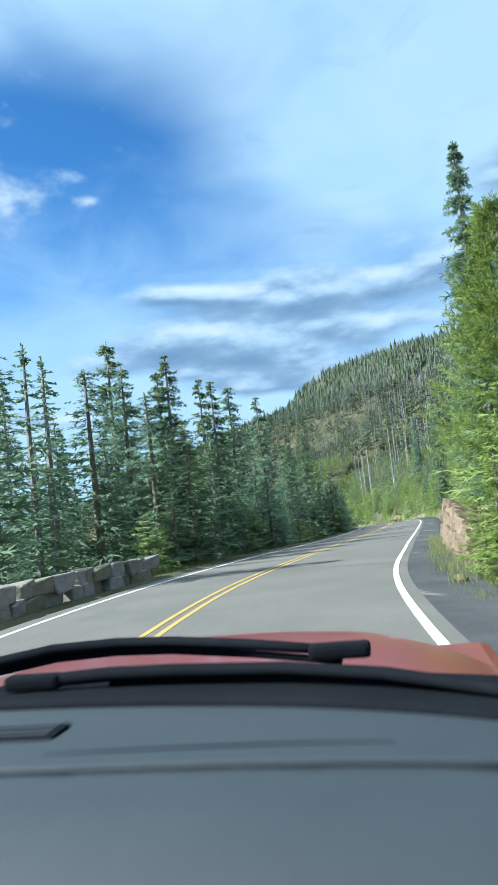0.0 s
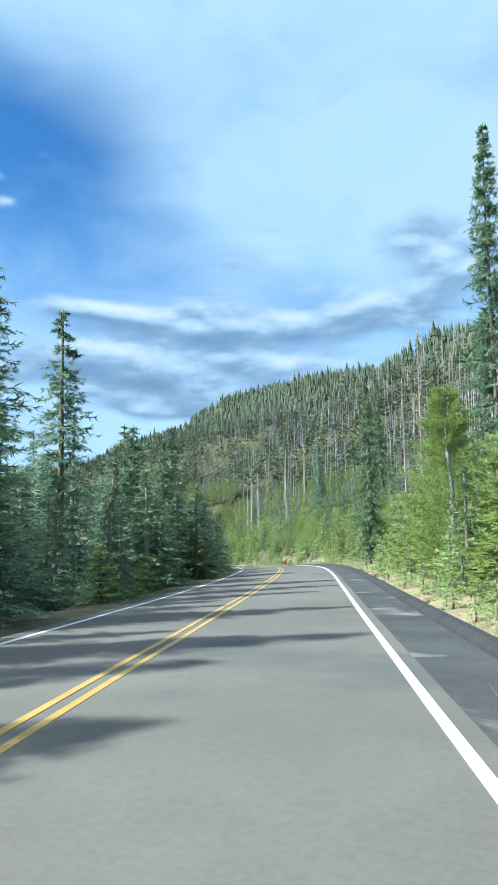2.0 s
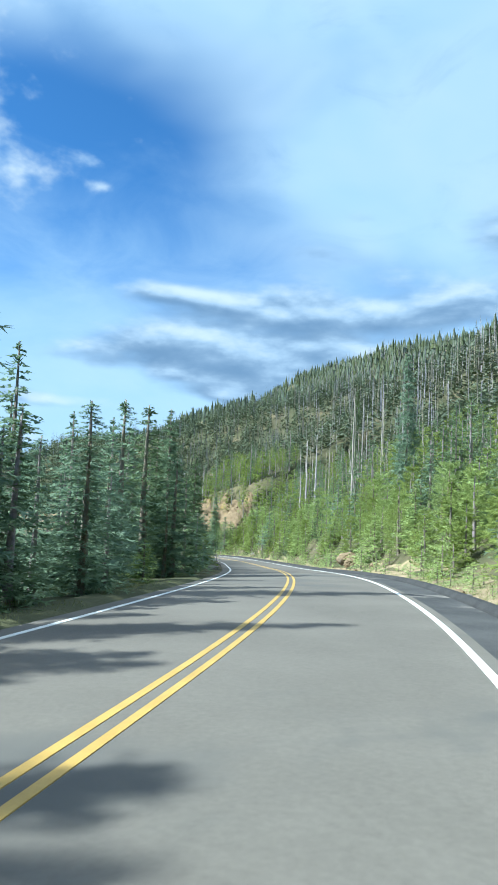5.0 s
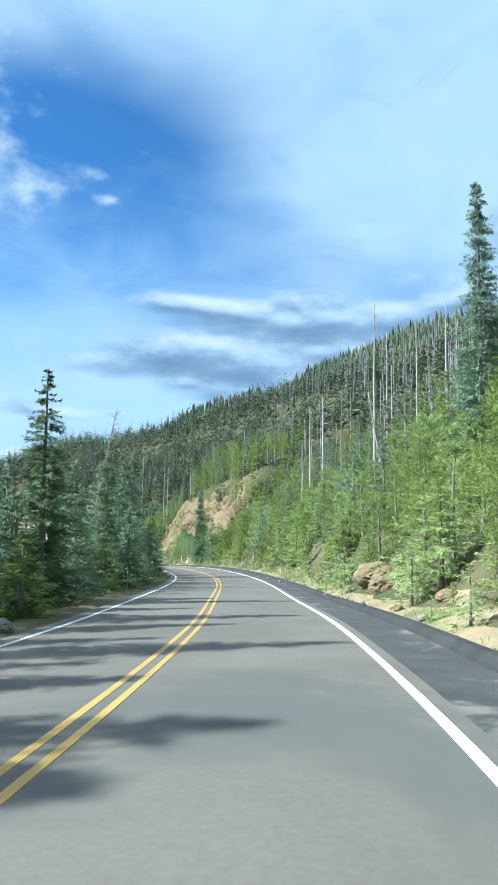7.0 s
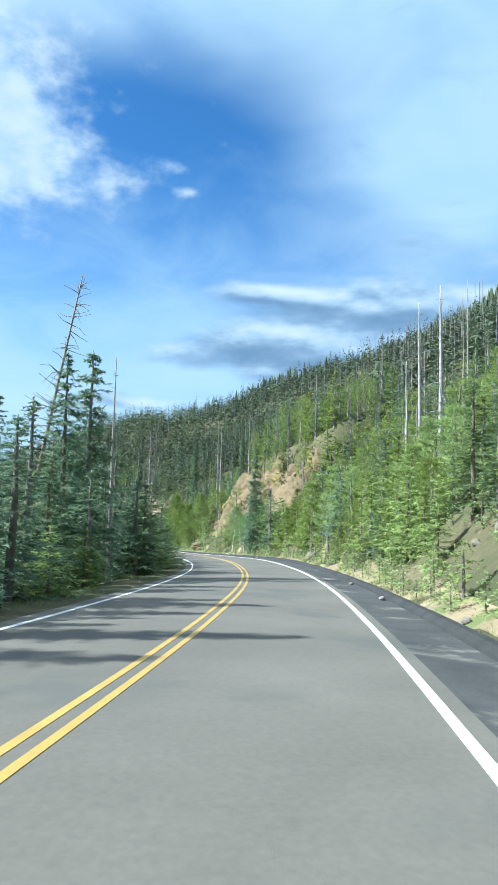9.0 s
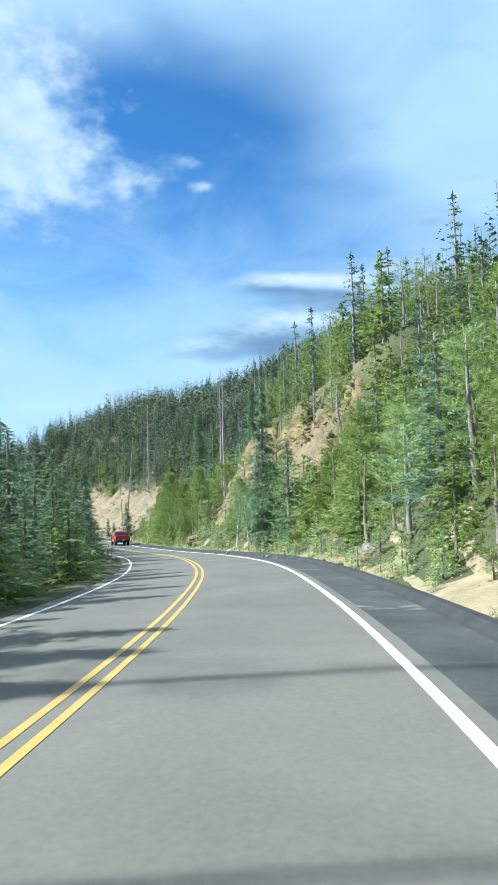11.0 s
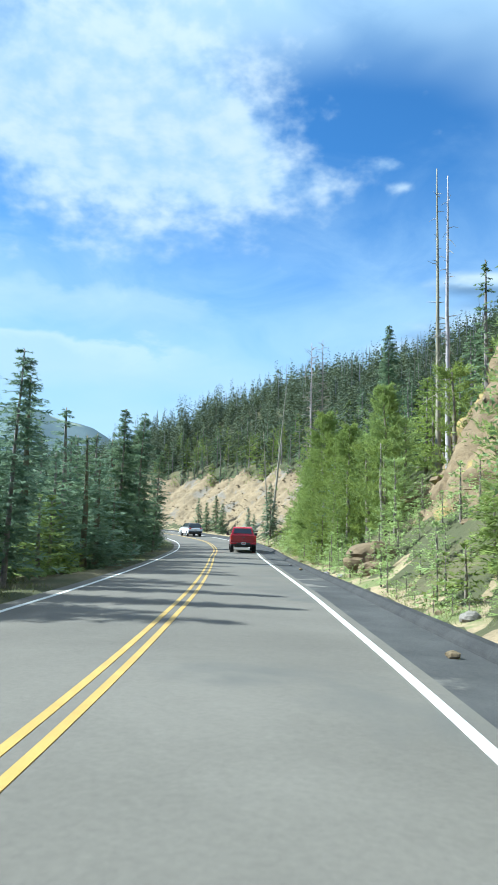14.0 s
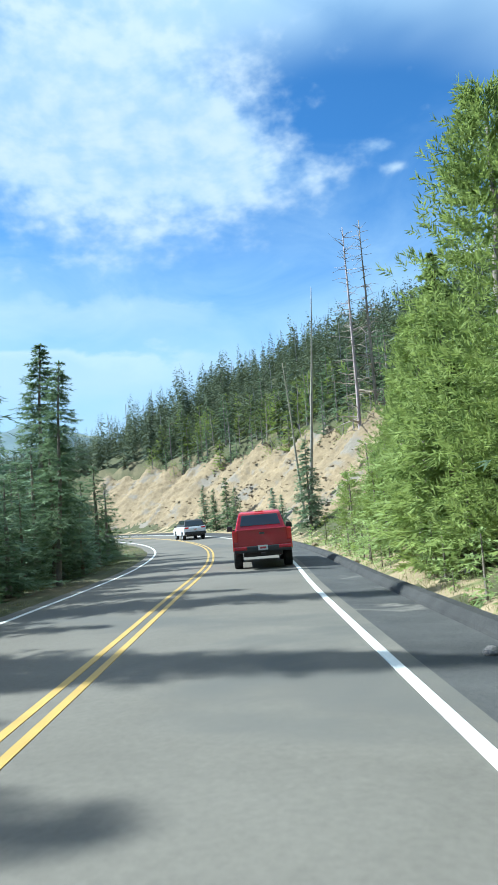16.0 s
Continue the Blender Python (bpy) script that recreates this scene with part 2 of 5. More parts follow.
gravel = surface("gravel", (0.17, 0.135, 0.085), (0.35, 0.275, 0.175), 0.7, 16.0, 0.95, 0.05, 12.0, patch=(0.13, 0.15, 0.06), patch_scale=0.45, patch_cut=(0.52, 0.64))
tan_rock = surface("tan_rock", (0.130, 0.100, 0.064), (0.262, 0.200, 0.122), 0.35, 9.0, 0.9, 0.12, 4.0, patch=(0.17, 0.15, 0.125), patch_scale=0.22, patch_cut=(0.52, 0.62))
orange_rock = surface("orange_rock", (0.105, 0.078, 0.050), (0.225, 0.168, 0.100), 0.3, 9.0, 0.9, 0.12, 4.0, patch=(0.25, 0.19, 0.075), patch_scale=0.25, patch_cut=(0.55, 0.66))
grey_stone = surface("grey_stone", (0.12, 0.112, 0.10), (0.29, 0.265, 0.23), 1.2, 8.0, 0.9, 0.04, 9.0, vary=0.2)
spruce_leaf = surface("spruce_needles", (0.088, 0.142, 0.082), (0.215, 0.290, 0.160), 0.9, 6.0, 0.7, vary=0.22, thin=0.35)
pine_leaf = surface("pine_needles", (0.144, 0.202, 0.064), (0.345, 0.425, 0.130), 0.9, 6.0, 0.7, vary=0.3, thin=0.42)
aspen_leaf = surface("aspen_leaves", (0.11, 0.18, 0.065), (0.24, 0.33, 0.13), 0.9, 6.0, 0.75, vary=0.15, thin=0.35)
far_leaf = surface("far_needles", (0.060, 0.084, 0.052), (0.132, 0.158, 0.092), 0.02, 14.0, 0.8, vary=0.3, island=True, thin=0.2)
bark = surface("bark", (0.12, 0.10, 0.085), (0.29, 0.255, 0.22), 3.0, 7.0, 0.95, 0.03, 14.0, vary=0.2)
dead_wood = surface("dead_wood", (0.20, 0.18, 0.158), (0.40, 0.37, 0.335), 2.0, 9.0, 0.9, 0.02, 14.0, vary=0.2)
far_wood = surface("far_dead_wood", (0.22, 0.20, 0.18), (0.42, 0.39, 0.36), 0.05, 9.0, 0.9, vary=0.3, island=True)
red_wood = surface("red_dead_wood", (0.19, 0.155, 0.13), (0.38, 0.32, 0.275), 2.0, 9.0, 0.9, 0.02, 14.0, vary=0.2)
pale_bark = surface("pale_bark", (0.42, 0.41, 0.35), (0.66, 0.65, 0.57), 3.0, 7.0, 0.8, 0.01, 14.0)
grass = surface("grass_blades", (0.12, 0.15, 0.05), (0.30, 0.31, 0.13), 0.5, 8.0, 0.8, vary=0.3, island=True, thin=0.3)
# far forest: the blue of the air in between is mixed into the base colour
haze_tinted_wood = surface("haze_tinted_forest", (0.075, 0.115, 0.135), (0.125, 0.165, 0.175), 0.004, 40.0, 1.0, patch=(0.24, 0.27, 0.20), patch_scale=0.0016, patch_cut=(0.60, 0.68))


# ---- building helpers ----
def obj(name, verts, faces, material, parent=None, label="", smooth=False):
    mesh = bpy.data.meshes.new(name)
    mesh.from_pydata(np.asarray(verts, float).tolist(), [], [list(map(int, f)) for f in faces])
    mesh.materials.append(material)
    if smooth:
        mesh.polygons.foreach_set("use_smooth", [True] * len(mesh.polygons))
    mesh.update()
    ob = new(name, mesh)
    if parent:
        ob.parent = parent
    if label:
        ob["label"] = label
    return ob


def part(name, bm, material, parent, label="", smooth=False):
    mesh = bpy.data.meshes.new(name)
    bm.to_mesh(mesh)
    bm.free()
    mesh.materials.append(material)
    if smooth:
        mesh.polygons.foreach_set("use_smooth", [True] * len(mesh.polygons))
    ob = new(name, mesh)
    ob.parent = parent
    if label:
        ob["label"] = label
    return ob


def group_of(*pieces):
    """Joins (verts, faces) pairs into one."""
    verts, faces, k = [], [], 0
    for v, f in pieces:
        verts.append(np.asarray(v, float))
        faces.extend([tuple(int(i) + k for i in q) for q in f])
        k += len(v)
    return np.vstack(verts), faces


# ---- the road's line ----
ROAD = [(-2.12, 0.05, 0.01, -0.006), (-0.97, 13.13, -0.36, 0.004), (1.69, 26.06, -0.89, -0.005), (4.69, 39.17, -1.50, 0.010), (7.75, 52.37, -2.07, 0.029), (10.81, 65.76, -2.59, 0.037), (13.52, 79.25, -3.11, 0.029), (15.20, 93.00, -3.83, 0.033), (15.91, 106.93, -4.73, 0.022), (15.74, 121.09, -5.69, 0.006), (15.36, 135.41, -6.60, 0.002), (14.38, 149.79, -7.46, 0.008), (12.50, 164.19, -8.29, 0.026), (9.52, 178.58, -9.06, 0.029), (4.96, 192.50, -9.83, 0.001), (-0.95, 206.02, -10.66, -0.011), (-7.30, 219.21, -11.41, -0.010), (-13.86, 232.31, -12.07, 0.001), (-20.34, 245.30, -12.56, 0.002), (-27.76, 257.55, -12.86, 0.003), (-36.69, 268.65, -13.08, 0.004), (-47.12, 278.36, -13.26, 0.003)]
line = np.array([(-3.6, -38.0, 0.9, 0.0), (-3.2, -25.0, 0.65, 0.0), (-2.75, -12.5, 0.35, -0.004)] + ROAD
                + [(-58.6, 286.4, -13.45, 0.0), (-71.3, 292.2, -13.7, 0.0), (-84.8, 295.6, -14.0, 0.0), (-98.8, 296.6, -14.3, 0.0), (-113.0, 295.0, -14.6, 0.0), (-127.0, 291.0, -15.0, 0.0)])


def glide(p, per):
    e = np.vstack([2 * p[0] - p[1], p, 2 * p[-1] - p[-2]])
    u = (np.arange(per) / per)[None, :, None]
    a, b, c, d = (q[:, None] for q in (e[:-3], e[1:-2], e[2:-1], e[3:]))
    s = 0.5 * (2 * b + (c - a) * u + (2 * a - 5 * b + 4 * c - d) * u ** 2 + (-a + 3 * b - 3 * c + d) * u ** 3)
    return np.vstack([s[:].reshape(-1, p.shape[1]), p[-1:]])


line = glide(line, 14)
step = np.gradient(line[:, :2], axis=0)
step /= np.linalg.norm(step, axis=1, keepdims=True)
side = np.stack([step[:, 1], -step[:, 0]], 1)                   # to the right of the way
along = np.concatenate([[0], np.cumsum(np.linalg.norm(np.diff(line[:, :2], axis=0), axis=1))])
along -= along[np.argmin(np.abs(line[:, 1]))]                   # 0 where the drive begins
LANE = 3.15


def on_road(s, u, up=0.0):
    """The place at s metres along the road and u to the right of its middle."""
    s = np.asarray(s, float)
    c = np.stack([np.interp(s, along, line[:, k]) for k in range(4)], -1)
    r = np.stack([np.interp(s, along, side[:, k]) for k in range(2)], -1)
    u = np.asarray(u, float)
    return np.stack([c[..., 0] + r[..., 0] * u, c[..., 1] + r[..., 1] * u, c[..., 2] + c[..., 3] * np.clip(u, -5, 5) + up], -1)


def heading(s):
    """The way of the road, in degrees to the left of +y."""
    return math.degrees(math.atan2(-np.interp(s, along, step[:, 0]), np.interp(s, along, step[:, 1])))


def near_road(x, y):
    """For places: metres along the road, to its right, and its height there."""
    x, y = np.atleast_1d(x).astype(float), np.atleast_1d(y).astype(float)
    best = np.empty(len(x), int)
    for k in range(0, len(x), 4000):
        d = (x[k:k + 4000, None] - line[None, :, 0]) ** 2 + (y[k:k + 4000, None] - line[None, :, 1]) ** 2
        best[k:k + 4000] = d.argmin(1)
    off = np.stack([x, y], 1) - line[best, :2]
    flank = (off * side[best]).sum(1)
    far = np.hypot(off[:, 0], off[:, 1])
    return along[best] + (off * step[best]).sum(1) * (far < 30), np.where(flank > 0, far, -far), line[best, 2], line[best, 3]


BANK_AT = [-60, 0, 30, 60, 95, 115, 140, 170, 190, 205, 222, 240, 262, 285, 320, 400]
BANK = [0.30, 0.30, 0.34, 0.30, 0.45, 0.75, 0.95, 0.95, 0.80, 0.70, 0.70, 0.75, 0.40, 0.38, 0.45, 0.5]
HILL = [0.3, 0.32, 0.34, 0.38, 0.44, 0.5, 0.53, 0.54, 0.53, 0.53, 0.55, 0.6, 0.57, 0.6, 0.6, 0.68]


def waves(x, y, size):
    return np.sin(x / size + 1.3 * np.sin(y / size * 0.7)) * np.cos(y / size * 1.1 + 0.8 * np.sin(x / size * 0.6 + 1))


def crest_height(x, y):
    """The height at which the hill ends above, rising from the bend towards the right."""
    return np.interp(x + 0.19 * (y - 330), [-160, -90, -72, -55, -30, -10, 8, 30, 60, 85, 110, 170, 400], [-26, -6, 5.2, 13.3, 15.7, 20.9, 30.9, 36.8, 40, 61.5, 97.7, 160.6, 165]) + 0.04 * np.clip(y - 300, -150, 250)


def ground(x, y):
    """The height of the ground."""
    x, y = np.atleast_1d(x).astype(float), np.atleast_1d(y).astype(float)
    s, u, z, tilt = near_road(x, y)
    bank, hill = np.interp(s, BANK_AT, BANK), np.interp(s, BANK_AT, HILL)
    r = np.maximum(u - 5.1, 0)
    near = np.minimum(r, 9.5)
    rise = bank * near * np.clip(near / 3.0, 0.35, 1.0) + hill * np.clip(r - 9.5, 0, 120) + 0.30 * hill * np.clip(r - 129.5, 0, 160) - 0.05 * np.clip(r - 290, 0, 4000)
    crest = crest_height(x, y) - z
    soft = 6.0
    rise = np.where(r > 12, -soft * np.logaddexp(-rise / soft, -np.maximum(crest, 8.0) / soft), rise)
    for s0, s1, u0, u1, lift in ((193, 229, 12.0, 14.4, 6.6), (258, 400, 14.0, 16.8, 4.8), (11, 36, 4.95, 5.7, 1.1)):
        k = np.clip((u - u0) / (u1 - u0), 0, 1)
        rise = rise + lift * k * k * (3 - 2 * k) * np.clip((s - s0) / 3, 0, 1) * np.clip((s1 - s) / 3, 0, 1)
    q = np.maximum(-u - 4.3, 0)
    fall = 0.06 * np.minimum(q, 2.0) + 55 * (1 - np.exp(-0.36 * np.maximum(q - 2.0, 0) / 55))
    rough = waves(x, y, 4.1) * 0.35 + waves(x + 40, y, 1.7) * 0.16 + waves(x, y + 9, 19.0) * 1.6 * np.clip((r + q) / 40, 0, 1)
    under = np.where((u > -3.6) & (u < 4.95), -0.22, -0.05)
    return z + tilt * np.clip(u, -5, 5) + under + rise - fall + rough * np.clip((r + q) / 6, 0, 1)


def at(x, y):
    return float(ground(x, y)[0])


# ---- ground, one sheet to the horizon ----
def build_ground():
    def axis(low, high, fine):
        inner = np.arange(low, high + 0.01, fine)
        grow = fine * 1.22 ** np.arange(1, 31)
        out = np.cumsum(grow)
        return np.concatenate([(low - out)[::-1], inner, high + out])
    xs, ys = axis(-75, 75, 1.25), axis(-30, 315, 1.25)
    gx, gy = np.meshgrid(xs, ys)
    z = ground(gx.ravel(), gy.ravel())
    z = np.maximum(z, -75)
    v = np.stack([gx.ravel(), gy.ravel(), z], 1)
    nx, ny = len(xs), len(ys)
    a = (np.arange(ny - 1)[:, None] * nx + np.arange(nx - 1)[None]).ravel()
    f = np.stack([a, a + 1, a + nx + 1, a + nx], 1)
    tagged(obj("ground", v, f, earth, smooth=True), "forest floor of brown earth and dry grass", "ground", kind="structure")


build_ground()


def ribbon(name, s0, s1, profile, material, gap=1.0, smooth=False):
    """A strip along the road; profile: (u, height) from left to right. Closed below where the profile comes back."""
    s = np.arange(s0, s1 + 0.01, gap)
    cols = [on_road(s, np.full(len(s), u), h) for u, h in profile]
    v = np.stack(cols, 1).reshape(-1, 3)
    m = len(profile)
    f = [(i * m + j, i * m + j + 1, (i + 1) * m + j + 1, (i + 1) * m + j) for i in range(len(s) - 1) for j in range(m - 1)]
    return obj(name, v, f, material, smooth=smooth)


END = float(along[-1]) - 1
tagged(ribbon("road", -36, END, [(-3.6, -0.25), (-3.52, 0), (-1.6, 0.02), (0, 0.03), (1.6, 0.02), (3.42, 0.0), (3.44, -0.25)], asphalt), "two-lane mountain road of worn grey asphalt", "road", kind="structure")
tagged(ribbon("gutter", -36, END, [(3.40, -0.004), (4.0, -0.03), (4.55, -0.035), (4.62, -0.3)], gutter_asphalt), "dark patched asphalt gutter beside the road", "gutter", kind="structure")
tagged(ribbon("kerb", 34, END, [(4.5, -0.1), (4.55, 0.02), (4.66, 0.12), (4.80, 0.13), (4.95, 0.03), (5.05, -0.25)], kerb_asphalt, 0.5), "low rolled asphalt kerb at the foot of the bank", "kerb", kind="structure")


def stripe(name, u, width, material, label):
    """A painted line u metres from the road's middle; the pair of centre lines lies to the left of it where the first bend is widened."""
    crown = 0.03 - abs(u) * 0.0075
    s = np.arange(-36, END + 0.01, 1.0)
    drift = np.interp(s, [0, 35, 60, 75], [-0.26, -0.28, -0.08, 0.0]) * (abs(u) < 1)
    rim = ((-width / 2, -0.004), (-width / 2 + 0.004, 0.006), (width / 2 - 0.004, 0.006), (width / 2, -0.004))
    v = np.stack([on_road(s, u + drift + k, crown + h) for k, h in rim], 1).reshape(-1, 3)
    f = [(i * 4 + j, i * 4 + j + 1, (i + 1) * 4 + j + 1, (i + 1) * 4 + j) for i in range(len(s) - 1) for j in range(3)]
    tagged(obj(name, v, f, material), label, "road marking", kind="structure")


stripe("edge_line_near", LANE + 0.02, 0.115, white_paint, "white painted edge line, slightly worn")
stripe("edge_line_far", 0.09 - LANE, 0.11, white_paint, "white painted edge line, slightly worn")
stripe("centre_line_near", 0.115, 0.10, yellow_paint, "yellow painted double centre line, slightly worn")
stripe("centre_line_far", -0.115, 0.10, yellow_paint, "yellow painted double centre line, slightly worn")


def mountains():
    """Far wooded mountains beyond the valley; the haze before them is put into their colour."""
    az = np.radians(np.linspace(-10, 130, 141))
    deg = np.degrees(az)
    crest = 1.9 + 4.0 * np.exp(-(np.abs(deg - 42) / 11) ** 3) + 2.5 * np.exp(-((deg - 75) / 16) ** 2) + 0.5 * np.sin(deg * 0.35) + 0.25 * np.sin(deg * 1.1 + 1)
    v, rows = [], 16
    for k in range(rows):
        f = k / (rows - 1)
        d = 1500 + 1500 * f
        z = -90 + (np.tan(np.radians(crest)) * 3000 + 90) * f ** 1.2 + 26 * np.sin(az * 60 + k * 0.9) * f * (1 - f) * 2
        v.append(np.stack([-np.sin(az) * d, np.cos(az) * d, z], 1))
    v = np.vstack(v)
    m = len(az)
    f = [(i * m + j + 1, i * m + j, (i + 1) * m + j, (i + 1) * m + j + 1) for i in range(rows - 1) for j in range(m - 1)]
    tagged(obj("backdrop_mountains", v, f, haze_tinted_wood, smooth=True), "wooded mountains across the valley, with blue-green haze painted into their colour", "mountains", kind="structure")


mountains()


def verge(name, u_from, u_to, label, material):
    s = np.arange(-36, END, 1.0)
    us = np.linspace(u_from, u_to, 6)
    v = []
    for k, u in enumerate(us):
        p = on_road(s, u + (0.5 * np.sin(s * 0.9) + 0.4 * np.sin(s * 0.37 + 1)) * (k in (0, 5)) * (abs(u) > 5.3))
        p[:, 2] = ground(p[:, 0], p[:, 1]) + 0.05 * (0 < k < 5) - 0.03 * (k in (0, 5))
        v.append(p)
    v = np.stack(v, 1).reshape(-1, 3)
    f = [(i * 6 + j, i * 6 + j + 1, (i + 1) * 6 + j + 1, (i + 1) * 6 + j) for i in range(len(s) - 1) for j in range(5)]
    tagged(obj(name, v, f, material, smooth=True), label, "verge", kind="structure")


verge("verge_bank", 5.0, 7.0, "strip of tan gravel and dry grass below the bank", gravel)
verge("verge_valley", -5.0, -3.62, "narrow brown earth shoulder along the road", earth)


# ---- trees ----
def kites(start, way, across):
    """Leaf blades: a slim three-cornered blade from each start along its way, as wide as across at its shoulder."""
    n = len(start)
    v = np.stack([start - 0.5 * across, start + 0.3 * way + across, start + way], 1).reshape(-1, 3)
    return v, np.arange(3 * n).reshape(-1, 3)


def tube(points, radii, sides=6):
    """A round bar along points, tapering."""
    points = np.asarray(points, float)
    v = []
    for k, p in enumerate(points):
        d = points[min(k + 1, len(points) - 1)] - points[max(k - 1, 0)]
        d /= np.linalg.norm(d) + 1e-9
        a = np.cross(d, (0.31, 0.95, 0.05) if abs(d[2]) > 0.6 else (0, 0, 1))
        a /= np.linalg.norm(a) + 1e-9
        b = np.cross(d, a)
        t = np.arange(sides) * 2 * np.pi / sides
        v.append(p + radii[k] * (np.cos(t)[:, None] * a + np.sin(t)[:, None] * b))
    f = [(k * sides + i, k * sides + (i + 1) % sides, (k + 1) * sides + (i + 1) % sides, (k + 1) * sides + i) for k in range(len(points) - 1) for i in range(sides)]
    f.append(tuple(range((len(points) - 1) * sides, len(points) * sides)))
    return np.vstack(v), f


def bole(rng, h, r, wobble=0.02, sides=7, steps=9):
    z = np.linspace(-0.6, h, steps)
    drift = np.cumsum(rng.normal(0, wobble * h / steps, (steps, 2)), axis=0)
    drift -= drift[0]
    pts = np.column_stack([drift, z])
    rad = r * (1 - 0.93 * np.clip(z / h, 0, 1)) ** 0.9 + 0.012
    rad[0] *= 1.5
    return pts, rad


def unit(v):
    return v / (np.linalg.norm(v, axis=-1, keepdims=True) + 1e-9)


def sprays(rng, start, way, lean, half, length):
    """Twigs of needles: each a slim blade with a barb to either side."""
    n = len(start)
    tips = [(start, way * length[:, None], lean * (0.62 * half)[:, None])]
    for sign in (-1, 1):
        side_way = unit(way * 0.8 + lean * sign * 0.62 + rng.normal(0, 0.12, (n, 3))) * (length * (0.50 + 0.25 * rng.random(n)))[:, None]
        root = start + way * (length * (0.12 + 0.33 * rng.random(n)))[:, None]
        tips.append((root, side_way, np.cross(unit(side_way), np.cross(way, lean)) * (0.55 * half)[:, None]))
    return kites(*(np.vstack([t[k] for t in tips]) for k in range(3)))


def spruce_crown(rng, pts, h, r, start, tiers, per, twigs, droop=0.35, fat=1.0, power=0.8, ragged=0.3, plain=False):
    n = tiers * per
    f = np.repeat((np.arange(tiers) + rng.random(tiers) * 0.8) / tiers, per) + rng.normal(0, 0.35 / tiers, n)
    f = np.clip(f, 0, 0.99)
    z = start + (h - start) * f
    reach = r * (1 - f) ** power * (1 - ragged + 2 * ragged * rng.random(n)) + 0.12
    reach *= np.clip(0.55 + f * 3.5, 0.55, 1.0)
    a = rng.random(n) * 2 * np.pi
    out = np.stack([np.cos(a), np.sin(a), np.zeros(n)], 1)
    cross = np.stack([-np.sin(a), np.cos(a), np.zeros(n)], 1)
    axis = np.stack([np.interp(z, pts[:, 2], pts[:, k]) for k in range(2)] + [z], 1)
    V, F, k = [], [], 0
    for j in range(twigs):
        u = (j + 0.4 + 0.6 * rng.random(n)) / twigs
        tip = np.stack([np.zeros(n), np.zeros(n), -droop * reach * u ** 1.4 + 0.16 * reach * u ** 4 + 0.1 * reach * u], 1)
        p = axis + out * (reach * u)[:, None] + tip
        sign = np.where(rng.random(n) < 0.5, 1.0, -1.0) if j < twigs - 1 else np.zeros(n)
        length = (reach * 0.30 * (1.15 - 0.6 * u) + 0.09) * (0.6 + 0.8 * rng.random(n))
        way = unit(out * (0.75 + 0.2 * rng.random((n, 1))) + cross * (sign * (0.55 + 0.4 * rng.random(n)))[:, None] + np.array([0, 0, 1.0]) * (-0.22 + rng.normal(0, 0.22, n))[:, None])
        lean = unit(np.cross(way, rng.normal(0, 0.55, (n, 3)) + (0, 0, 1.0)))
        half = fat * (0.030 + 0.075 * length) * (0.7 + 0.6 * rng.random(n))
        v, q = kites(p, way * length[:, None], lean * half[:, None]) if plain else sprays(rng, p, way, lean, half, length * 1.15)
        V.append(v)
        F.append(q + k)
        k += len(v)
    # leader
    m = 14
    t = rng.random(m)
    p = np.column_stack([np.full(m, pts[-1, 0]), np.full(m, pts[-1, 1]), h - 0.09 * h * t])
    a = rng.random(m) * 6.28
    way = np.stack([np.cos(a) * 0.5, np.sin(a) * 0.5, np.full(m, 0.55)], 1) * (0.12 + 0.25 * t)[:, None] * 1.4
    v, q = kites(p, way, unit(np.cross(way, (0.2, 0.1, 1))) * 0.05 * fat)
    V.append(v)
    F.append(q + k)
    return np.vstack(V), np.vstack(F)


def pine_crown(rng, pts, h, r, start, boughs, tufts, blades, fat=1.0, long=1.0):
    n = boughs
    f = np.sort(rng.random(n) ** 0.9)
    z = start + (h - start) * f
    reach = r * (1.02 - f) ** 0.7 * np.clip(0.45 + 2.4 * f, 0.45, 1.0) * (0.5 + 0.75 * rng.random(n)) + 0.1
    a = np.arange(n) * 2.4 + rng.normal(0, 0.3, n)
    out = np.stack([np.cos(a), np.sin(a), np.zeros(n)], 1)
    cross = np.stack([-np.sin(a), np.cos(a), np.zeros(n)], 1)
    axis = np.stack([np.interp(z, pts[:, 2], pts[:, k]) for k in range(2)] + [z], 1)
    V, F, k = [], [], 0
    for j in range(tufts):
        u = 0.25 + 0.75 * (j + rng.random(n)) / tufts
        c = axis + out * (reach * u)[:, None] + cross * (rng.normal(0, 0.26, n) * reach * u)[:, None]
        c[:, 2] += reach * (0.30 * u ** 2 - 0.10 * u) + rng.normal(0, 0.06, n)
        shoot = unit(out * 0.8 + cross * rng.normal(0, 0.55, n)[:, None] + np.array([0, 0, 1.0]) * (0.15 + 0.65 * u)[:, None])
        reach_of = (0.22 + 0.16 * rng.random((n, 1))) * long
        for b in range(blades):
            ring = unit(np.cross(shoot, rng.normal(0, 1, (n, 3))))
            way = unit(shoot * (0.55 + 0.5 * b / blades) + ring * 0.8) * (0.11 + 0.05 * rng.random((n, 1))) * long
            lean = unit(np.cross(way, rng.normal(0, 1, (n, 3)))) * (0.013 * fat)
            v, q = kites(c + shoot * reach_of * (b / blades), way, lean)
            V.append(v)
            F.append(q + k)
            k += len(v)
    return np.vstack(V), np.vstack(F)


